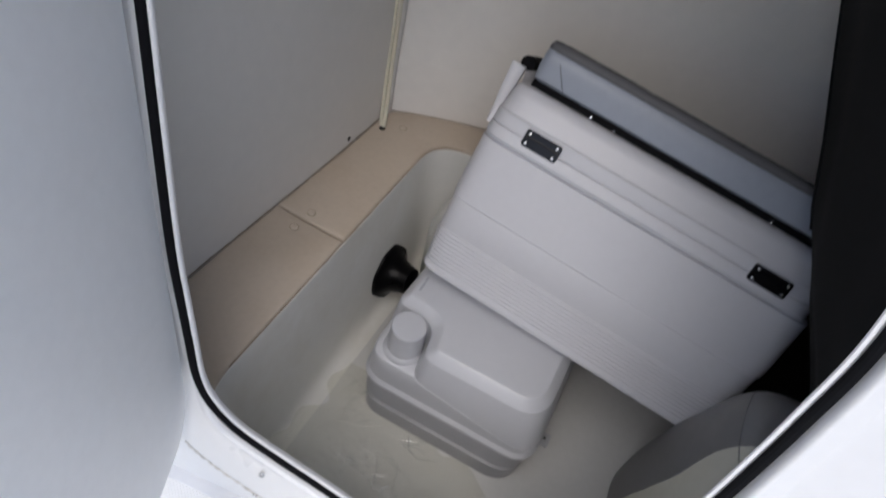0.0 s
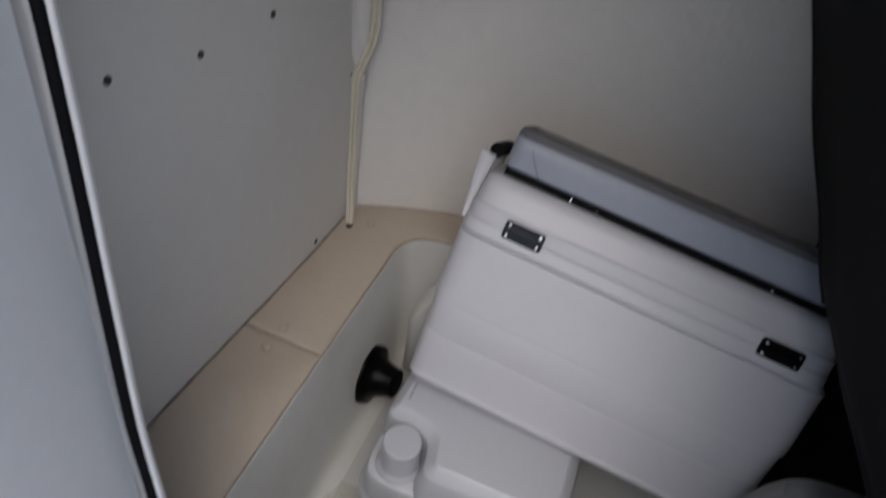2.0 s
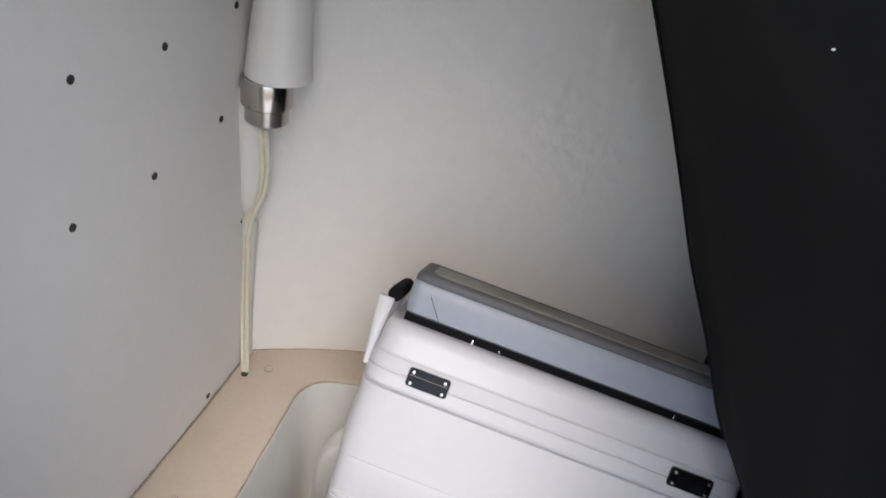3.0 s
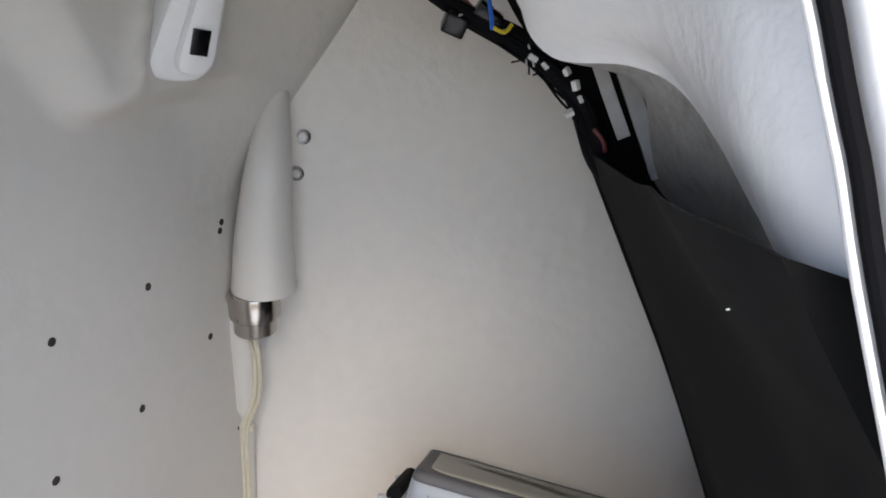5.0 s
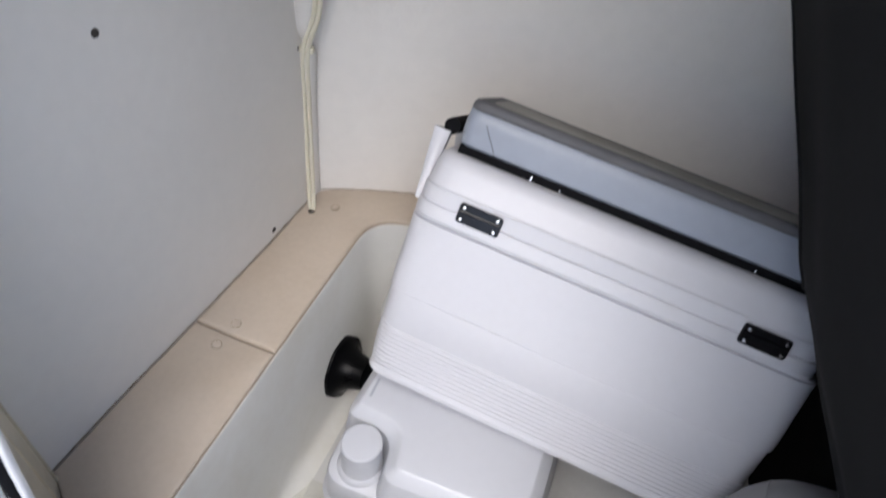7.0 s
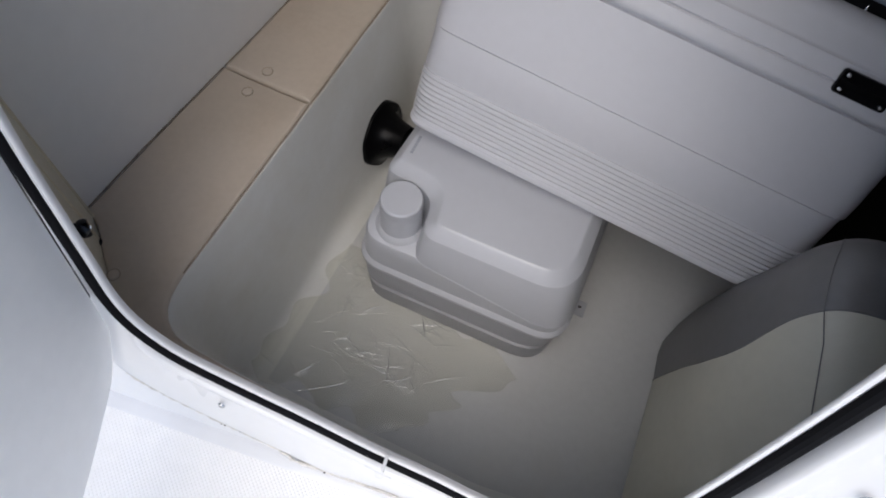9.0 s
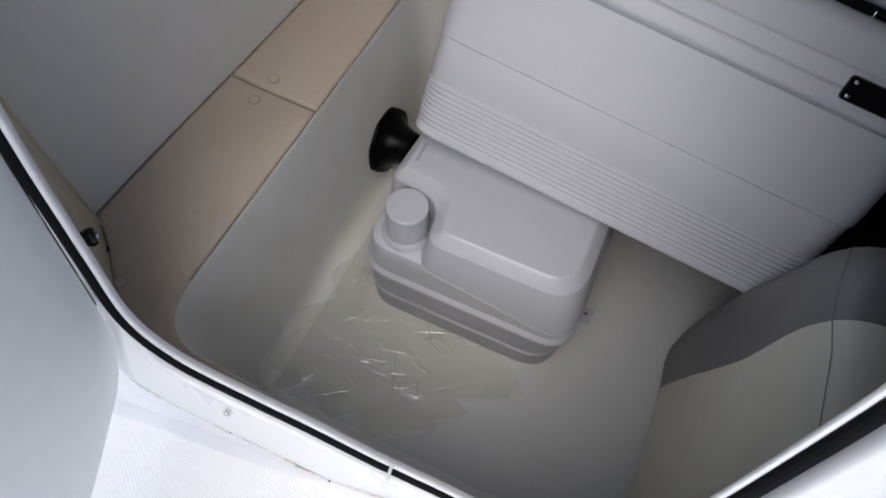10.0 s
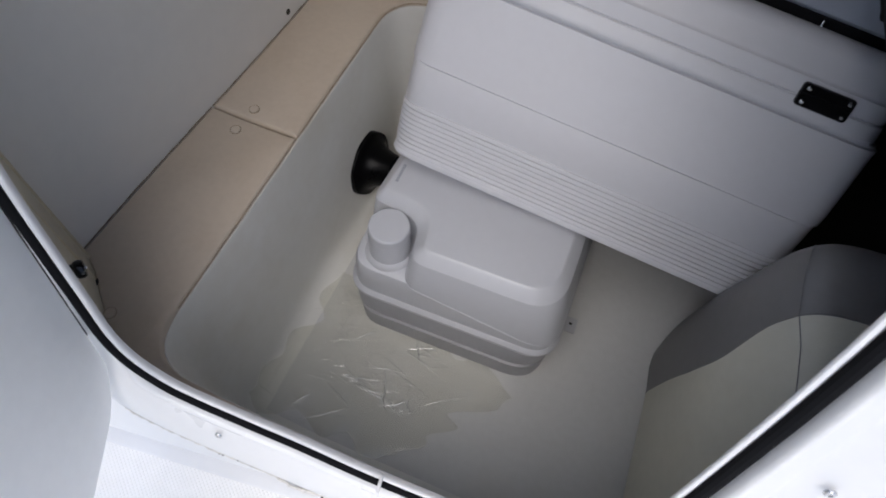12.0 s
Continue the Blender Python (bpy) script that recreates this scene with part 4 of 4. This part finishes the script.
bm = loft([slab_ring(0.06, 0.15, 0.07, 0.0), slab_ring(0.055, 0.155, 0.078, 0.006), slab_ring(0.055, 0.155, 0.078, 0.19), slab_ring(0.060, 0.155, 0.076, 0.215), slab_ring(0.078, 0.155, 0.072, 0.262),
           slab_ring(0.092, 0.154, 0.066, 0.285), slab_ring(0.105, 0.152, 0.056, 0.293)])
part("body", bm, TUBCOAT, bottle, smooth=50)
part("cap", loft([slab_ring(0.112, 0.15, 0.038, 0.291), slab_ring(0.112, 0.15, 0.038, 0.308), slab_ring(0.115, 0.147, 0.032, 0.311)]), TUBCOAT, bottle, smooth=50)

# ---- bolster standing on the floor ----
bolster = thing("bolster_cushion", "two-tone bolster cushion, charcoal and cream vinyl, standing on end", "cushion", pose(0.85, 0.52, 0))
REAR, FRONT, SPLIT = 0.703, 0.335, 0.570


def seam_bow(f, w):
    """The colour seam bows back near the floor and forward higher up; the rear face bulges behind it."""
    seam = 0.054 * max(0.0, 1 - f / 0.55) ** 1.25 - 0.022 * math.exp(-((f - 0.74) / 0.2) ** 2)
    rear = 0.055 * (1 - fade(f, 0.1, 1.0))
    return seam + (rear - seam) * w


def bolster_row(y):
    """A slice through the bolster at y: floor, side, seam, sloping end, far side."""
    top = 0.531 + (0.6 if y > 0.566 else 0.5) * (y - 0.566)
    s, ahead = 1.0, max(0.0, 0.566 - y)
    if y > REAR - 0.08:
        s = math.sqrt(max(0.0, 1 - 0.75 * ((y - REAR + 0.08) / 0.08) ** 2))
    if y < FRONT + 0.03:
        s = math.sqrt(max(0.0, 1 - 0.5 * ((FRONT + 0.03 - y) / 0.03) ** 2))
    side = spline([(0.712, 0.0), (0.684, 0.012), (0.674, 0.05), (0.670, 0.14), (0.6695, 0.24), (0.673, 0.34 * top / 0.525), (0.687, 0.42 * top / 0.525), (0.708, top - 0.038), (0.731, top)], 4)
    side = [Vector((p.x + ahead * (0.14 * (p.y / top) - 0.12 * (1 - p.y / top)), p.y)) for p in side]
    end = spline([(0.731, top), (0.752, top + 0.014), (0.79, top + 0.018), (0.86, top + 0.007), (0.95, top - 0.018), (0.99, top - 0.06), (1.0, top - 0.15), (1.0, 0.02), (0.985, 0.0)], 3)
    end = [Vector((p.x + 0.14 * ahead * fade(0.86 - p.x, 0, 0.12), p.y)) for p in end]
    out = 0.012 * math.sin(math.pi * min(1.0, max(0.0, (y - SPLIT + 0.03) / (REAR - SPLIT + 0.03))))
    side = [Vector((p.x - out * fade(p.y / top, 0.72, 1.0), p.y)) for p in side]
    end = [Vector((p.x - out * fade(0.86 - p.x, 0, 0.129), p.y)) for p in end]
    keep = fade(y, FRONT + 0.02, SPLIT)
    fit_in = lambda p: Vector((0.85 + (p.x - 0.85) * s - 0.85, y - 0.52 + keep * seam_bow(p.y / top, fade(y, SPLIT, REAR - 0.03)), p.y * (0.4 + 0.6 * s)))
    return [fit_in(p) for p in side], [fit_in(p) for p in end]


rear_ys = steps(SPLIT, REAR - 0.08, 5) + [REAR - 0.08 * (1 - f) for f in (0.25, 0.45, 0.65, 0.8, 0.9, 0.97, 1.0)]
front_ys = [FRONT, FRONT + 0.004, FRONT + 0.01, FRONT + 0.02] + steps(FRONT + 0.03, SPLIT, 12)
for ys, nm, mat, lab in ((front_ys, "front", CREAM, "cream vinyl"), (rear_ys, "back", GREY, "charcoal vinyl")):
    slices = [bolster_row(y) for y in ys]
    part(nm + "_panel", loft([a for a, _ in slices], close=False), mat, bolster, lab + " side panel", smooth=60)
    part(nm + "_end_panel", loft([b for _, b in slices], close=False), mat, bolster, lab + " end panel", smooth=60)
    flat = slices[0 if nm == "front" else -1]
    bm = bmesh.new()
    bm.faces.new([bm.verts.new(p) for p in flat[0] + flat[1][1:]])
    bm.normal_update()
    bmesh.ops.triangulate(bm, faces=bm.faces[:])
    part(nm + "_closing_panel", bm, mat, bolster)
bm = tube([bolster_row(y)[0][-1] + Vector((-0.0008, 0, 0.0004)) for y in front_ys + rear_ys[1:]], 0.0007, 6)
part("end_seam", bm, GREY, bolster, "dark stitched seam")
bm = tube([p + Vector((-0.0004, 0, 0)) for p in bolster_row(SPLIT)[0] + bolster_row(SPLIT)[1][1:14]], 0.001, 6)
part("colour_seam", bm, GREY, bolster)

# ---- clear plastic bag on the floor ----
bag_c = Vector((0.14, 0.505, 0.0))
corner = [Vector((0.012, 0.712)), Vector((-0.088, 0.40)), Vector((0.24, 0.365)), Vector((0.43, 0.55))]


rng = random.Random(11)
CREASES = []
for cu, cv, spread, count, long_, tall in ((0.5, 0.5, 0.42, 28, 0.055, 0.0035), (0.25, 0.3, 0.1, 14, 0.03, 0.006), (0.12, 0.12, 0.07, 12, 0.03, 0.006), (0.72, 0.62, 0.08, 16, 0.025, 0.007), (0.45, 0.62, 0.12, 18, 0.03, 0.006), (0.6, 0.15, 0.09, 10, 0.045, 0.006), (0.3, 0.85, 0.1, 8, 0.03, 0.005)):
    for k in range(count):
        place = corner[0].lerp(corner[1], cv).lerp(corner[3].lerp(corner[2], cv), cu) + 0.36 * spread * Vector((rng.gauss(0, 0.6), rng.gauss(0, 0.6)))
        a = rng.gauss(0.1, 0.65)
        CREASES.append((place, Vector((math.cos(a), math.sin(a))), long_ * rng.uniform(0.4, 1.4), rng.uniform(0.002, 0.0048), 0.32 * tall * rng.uniform(0.5, 1.3) * rng.choice((1, 1, -0.5))))


FINE = []
for k in range(70):
    place = corner[0].lerp(corner[1], min(0.92, max(0.08, rng.gauss(0.5, 0.2)))).lerp(corner[3].lerp(corner[2], 0.5), min(0.9, max(0.06, rng.gauss(0.45, 0.2))))
    a = rng.gauss(0.1, 0.8)
    FINE.append((place, Vector((math.cos(a), math.sin(a))), rng.uniform(0.006, 0.022), rng.uniform(0.0012, 0.003), 0.001))


def bag_ridges(px, py):
    """The height of the straight folds: narrow tents that fade out towards their ends."""
    z = np.zeros_like(px)
    for c, d, half, wide, tall in CREASES:
        along, across = np.abs((px - c.x) * d.x + (py - c.y) * d.y), np.abs((px - c.x) * d.y - (py - c.y) * d.x)
        z += tall * np.clip(1 - across / wide, 0, 1) * np.clip(2.2 * (1 - along / half), 0, 1)
    return z


CLIMB = spline([(0.0, 0.0, 0), (0.018, 0.002, 0), (0.030, 0.010, 0), (0.0375, 0.027, 0), (0.042, 0.05, 0), (0.045, 0.08, 0)], 4)


def bag_sheet(lift, share):
    """One film of the bag: a four-sided sheet with an uneven rim, soft swells and sharp folds."""
    rows = []
    for v in steps(0, 1, 300):
        row = []
        for u in steps(0, 1, 380):
            p = corner[0].lerp(corner[1], v).lerp(corner[3].lerp(corner[2], v), u)
            p.x += (0.07 * noise.noise((0, v * 4, 0.1)) + 0.006 * noise.noise((4, v * 11, 0.1))) * (1 - 2 * u)
            p.y += (0.07 * noise.noise((u * 4, 3, 0.1)) + 0.006 * noise.noise((u * 11, 7, 0.1))) * (1 - 2 * v)
            up = 0.0
            start = tub_edge(p.y)[0] + 0.080
            if p.x < start:
                # past the fillet the film climbs the side of the tub
                run = min(start - p.x, 0.11) / 0.11 * (len(CLIMB) - 1)
                a, b = CLIMB[int(run)], CLIMB[min(int(run) + 1, len(CLIMB) - 1)]
                p.x, up = start - a[0] - (b[0] - a[0]) * (run % 1), a[1] + (b[1] - a[1]) * (run % 1)
            swell = 0.5 + 0.5 * noise.noise((p.x * 6 + 2, p.y * 6 + 2, 12 + lift * 31))
            rim_f = min(1, 5 * min(u, 1 - u, v, 1 - v))
            row.append((p.x, p.y, up + 0.004 + rim_f * lift * (0.2 + 0.8 * swell), 0.4 + 0.6 * rim_f))
        rows.append(row)
    g = np.array(rows)
    g[:, :, 2] = np.maximum(0.003, g[:, :, 2] + share * g[:, :, 3] * bag_ridges(g[:, :, 0], g[:, :, 1]))
    return [[Vector(p) - bag_c for p in row] for row in g[:, :, :3].tolist()]


bag = thing("plastic_bag", "crumpled clear plastic bag lying on the floor", "bag", Matrix.Translation(bag_c))
for lift, share, nm in ((0.006, 0.7, "upper_film"), (0.003, 0.4, "lower_film")):
    part(nm, loft(bag_sheet(lift, share), close=False), FILM, bag, smooth=60)
bm = bmesh.new()
for c, d, half, wide, tall in CREASES[14:] + FINE:
    # strip added for a fold's glint: narrow, bent, off the film, pointed at both ends
    bow, lean, wd = rng.uniform(-0.07, 0.07) * half, rng.uniform(-0.7, 0.7), 0.26 * wide * rng.uniform(0.4, 1.2)
    rows = []
    for f in steps(-1, 1, 6):
        p = c + d * (0.75 * half * f) + Vector((-d.y, d.x)) * (bow * (1 - f * f)) - bag_c.xy
        w = wd * (1 - f * f) + 0.0002
        rows.append([(p.x - d.y * w * k, p.y + d.x * w * k, 0.0105 + 0.0012 * (1 - f * f) + w * lean * k - 0.4 * w * abs(k)) for k in (-1, 0, 1)])
    loft(rows, close=False, bm=bm, caps=(False, False))
part("folds", bm, FOLD, bag, "fold strips, whitened to show as glints", smooth=60)

# ---- black curtain over the wiring ----
EDGE = spline([(0.422, 1.10, 1.357), (0.515, 1.075, 1.18), (0.586, 1.08, 1.045), (0.641, 1.04, 0.925), (0.654, 0.90, 0.875), (0.668, 0.788, 0.822), (0.70, 0.785, 0.808), (0.9, 0.83, 0.80)], 6)
NEAR = spline([(0.472, 0.510, 1.431), (0.588, 0.500, 1.25), (0.632, 0.468, 1.12), (0.652, 0.44, 1.0), (0.668, 0.41, 0.87), (0.672, 0.395, 0.822), (0.70, 0.395, 0.808), (0.98, 0.40, 0.80)], 6)
rows = []
for a, b in zip(EDGE, NEAR):
    row = []
    for i in range(41):
        f = i / 40
        p = a.lerp(b, f)
        sag = math.sin(math.pi * f)
        fold = 0.004 * math.sin(9 * f + 1.5 * a.z) * sag + 0.006 * noise.noise((f * 5, a.z * 3, 2))
        bulge = 0.042 * fade(p.z, 1.27, 1.42) * fade(f, 0.35, 0.8) * (1 - 0.6 * fade(f, 0.85, 1.0))
        hump = 0.018 * fade(p.z, 1.3, 1.42) * fade(f, 0.4, 0.72) * (1 - 0.2 * fade(f, 0.88, 1.0))
        row.append(p + Vector((0.6 * fold * fade(a.z, 0.80, 0.95) - bulge, 0, 0.4 * fold + hump)))
    # the side that is tucked behind the door frame
    row += [row[-1] + Vector((0.11 * g, -0.006 * g, -0.026 * g)) for g in steps(0, 1, 8)[1:]]
    rows.append(row)
bm = loft(rows, close=False)
geom = bmesh.ops.extrude_face_region(bm, geom=bm.faces[:])
bmesh.ops.translate(bm, vec=(0.003, 0.001, 0), verts=[v for v in geom["geom"] if isinstance(v, bmesh.types.BMVert)])
curtain = part("curtain", bm, FABRIC, smooth=70)
tagged(curtain, "heavy black fabric curtain hanging over the wiring", "curtain")
bm = tube([p + Vector((-0.001, -0.002, 0)) for p in EDGE], 0.0025, 6)
part("hem", bm, FABRIC, curtain)
screw(curtain, Vector((0.4555, 0.5635, 1.384)), (-0.9, -0.4, 0), 0.0009, "stud", TAPE)
# black sheet added behind the loom so that the gap there stays dark
bm = grid(lambda y, z: (0.62 + 0.30 * fade(1.5 - z, 0, 0.7) + 0.02 * math.sin(9 * z), y, z), steps(0.60, 1.33, 16), steps(0.05, 1.76, 30), (0.004, 0, 0))
backing = tagged(part("dark_backing", bm, FABRIC, smooth=60), "black sheet added to keep the gap behind the wiring dark", "cloth")

BORDER = spline([(0.22, 1.14, 1.66), (0.30, 1.125, 1.535), (0.355, 1.12, 1.475), (0.412, 1.115, 1.408), (0.44, 1.115, 1.35), (0.53, 1.11, 1.18)], 6)
bm = loft([[p.lerp(Vector((0.66, 1.12, p.z + 0.05)), f) + Vector((0, 0.012 * math.sin(7 * f + 9 * p.z), 0)) for f in steps(0, 1, 12)] for p in BORDER], close=False)
part("rear_flap", bm, FABRIC, backing, "black cloth flap behind the loom", smooth=60)

# ---- helm moulding overhead ----
LOW = spline([(0.60, 0.56, 1.43), (0.535, 0.512, 1.400), (0.512, 0.573, 1.385), (0.512, 0.757, 1.428), (0.472, 0.85, 1.486), (0.425, 0.905, 1.502), (0.347, 0.98, 1.497), (0.303, 1.0, 1.555), (0.295, 1.0, 1.70)], 6)
TOP = spline([(0.58, 0.60, 1.62), (0.475, 0.575, 1.62), (0.43, 0.62, 1.61), (0.41, 0.70, 1.62), (0.39, 0.76, 1.64), (0.36, 0.80, 1.66), (0.32, 0.86, 1.68), (0.29, 0.92, 1.70), (0.28, 0.96, 1.76)], 6)
HIDE = spline([(0.66, 0.58, 1.40), (0.615, 0.585, 1.36), (0.595, 0.65, 1.335), (0.575, 0.90, 1.305), (0.512, 1.04, 1.335), (0.478, 1.05, 1.455), (0.41, 1.035, 1.55), (0.34, 1.03, 1.60), (0.33, 1.04, 1.70)], 6)
BACKTOP = spline([(0.78, 0.58, 1.76), (0.76, 0.6, 1.76), (0.75, 0.68, 1.76), (0.75, 0.88, 1.76), (0.7, 1.0, 1.76), (0.6, 1.06, 1.76), (0.5, 1.1, 1.76), (0.42, 1.1, 1.77), (0.38, 1.1, 1.78)], 6)
rows = []
for t0, lo0, hd, bt in zip(TOP, LOW, HIDE, BACKTOP):
    mid = (t0 + lo0) / 2 + Vector((-0.014, -0.012, -0.004))
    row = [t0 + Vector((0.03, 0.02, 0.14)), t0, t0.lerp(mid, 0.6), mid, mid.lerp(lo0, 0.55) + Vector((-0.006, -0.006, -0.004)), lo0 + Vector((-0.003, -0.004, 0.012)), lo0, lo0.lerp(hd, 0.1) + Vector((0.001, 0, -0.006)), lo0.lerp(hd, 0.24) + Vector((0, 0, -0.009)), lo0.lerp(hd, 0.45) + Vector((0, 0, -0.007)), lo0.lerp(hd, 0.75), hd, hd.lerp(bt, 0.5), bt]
    rows.append(row)
moulding = part("helm_moulding", loft([row[:7] for row in rows], close=False), HELMCOAT, smooth=70)
# inner cove of the same moulding, its shade put into a darker colour
part("shaded_inside", loft([row[6:] for row in rows], close=False), COVESHADE, moulding, "rough inner face of the moulding, coloured grey for its shade", smooth=70)
tagged(moulding, "white moulded underside of the helm console", "moulding", kind="structure")
for pts, w in ((((0.385, 1.06, 1.545), (0.430, 1.06, 1.455), (0.462, 1.05, 1.392)), 0.0125), (((0.415, 1.045, 1.545), (0.475, 1.04, 1.425), (0.513, 1.03, 1.347)), 0.015)):
    duct = thing("wire_duct", "plastic wire duct strip, greyed for the shade it sits in", "duct", Matrix.Translation(pts[1]), "wire ducts")
    part("channel", tube([Vector(p) - Vector(pts[1]) for p in spline(pts, 4)], w, 4), DUCTSHADE, duct, smooth=0)

# ---- wiring loom ----
loom = thing("wiring_loom", "black taped wiring loom with white tags", "wiring", Matrix.Translation((0.336, 1.08, 1.478)))
o = Vector((0.336, 1.08, 1.478))
TRUNK = [(0.10, 1.13, 1.60), (0.19, 1.10, 1.55), (0.235, 1.08, 1.528), (0.30, 1.085, 1.50), (0.34, 1.08, 1.477), (0.385, 1.078, 1.44), (0.41, 1.075, 1.405), (0.432, 1.075, 1.35), (0.47, 1.10, 1.30)]
rng = random.Random(7)
for k in range(6):
    off = Vector((rng.uniform(-1, 1), rng.uniform(-1, 1), rng.uniform(-1, 1))) * 0.011
    pts = [Vector(p) - o + off * (1 + 0.5 * rng.uniform(-1, 1)) for p in TRUNK]
    part("cable", tube(spline(pts, 6), rng.choice((0.006, 0.008, 0.010)), 8), RUBBER, loom)
for k in range(9):
    # thin strays and loops that leave the bundle and come back
    a = rng.uniform(0.1, 0.75)
    ids = [min(int((a + f) * (len(TRUNK) - 1)), len(TRUNK) - 1) for f in (0.0, 0.14, 0.28)]
    pts = [Vector(TRUNK[i]) - o + Vector((rng.uniform(-1, 1), rng.uniform(-1.2, 0.2), rng.uniform(-1, 1))) * (0.009 if n != 1 else 0.013) for n, i in enumerate(ids)]
    part("cable", tube(spline(pts, 6), rng.choice((0.002, 0.003)), 6), RUBBER, loom)
for place, size, turn in (((0.222, 1.07, 1.522), (0.032, 0.03, 0.028), 20), ((0.262, 1.085, 1.53), (0.04, 0.03, 0.03), 35), ((0.36, 1.095, 1.462), (0.03, 0.02, 0.02), 40)):
    bm = rbox(*size, 0.004)
    bm.transform(Matrix.Translation(Vector(place) - o) @ Euler((0.3, radians(turn), 0.2)).to_matrix().to_4x4())
    part("connector", bm, BLACKPLASTIC, loom)
for place, turn in (((0.329, 1.062, 1.485), 30), ((0.346, 1.062, 1.476), 42), ((0.375, 1.055, 1.472), 55), ((0.389, 1.055, 1.455), 70), ((0.398, 1.058, 1.437), 58), ((0.386, 1.06, 1.417), -30)):
    bm = rbox(0.0125 * rng.uniform(0.75, 1.1), 0.010, 0.0075 * rng.uniform(0.7, 1.1), 0.0015)
    bm.transform(Matrix.Translation(Vector(place) - o) @ Euler((rng.uniform(-0.4, 0.6), radians(turn), rng.uniform(-0.4, 0.5))).to_matrix().to_4x4())
    part("tag", bm, TAPE, loom, "white tape tag")
for mat, pts in ((WIREBLUE, ((0.262, 1.06, 1.565), (0.268, 1.05, 1.54), (0.272, 1.055, 1.518))), (WIREYELLOW, ((0.272, 1.055, 1.521), (0.288, 1.05, 1.516), (0.297, 1.055, 1.526))), (WIRERED, ((0.42, 1.05, 1.40), (0.435, 1.045, 1.385), (0.44, 1.05, 1.37)))):
    part("wire", tube([p - o for p in spline(pts, 5)], 0.0028, 8), mat, loom)
for k in range(14):
    # clipped ends of cable ties that stand off the bundle
    at = rng.uniform(1.2, 6.2)
    p = Vector(TRUNK[int(at)]).lerp(Vector(TRUNK[int(at) + 1]), at % 1) - o
    way = Vector((rng.uniform(-1, 0.4), rng.uniform(-1, -0.2), rng.uniform(-1, 0.6))).normalized()
    part("cable_tie", tube([p + 0.006 * way, p + 0.016 * way, p + rng.uniform(0.02, 0.03) * way + Vector((0, 0, rng.uniform(-0.004, 0.004)))], 0.0014, 6), rng.choice((RUBBER, RUBBER, TAPE)), loom)
# thin cable along the top of the back wall
bm = tube([p - o for p in spline([(0.05, back_y(0.05, 1.565) - 0.012, 1.572), (0.12, back_y(0.12, 1.565) - 0.014, 1.567), (0.2, 1.17, 1.56), (0.24, 1.1, 1.54)], 6)], 0.005, 8)
part("cable", bm, WIRERED, loom)
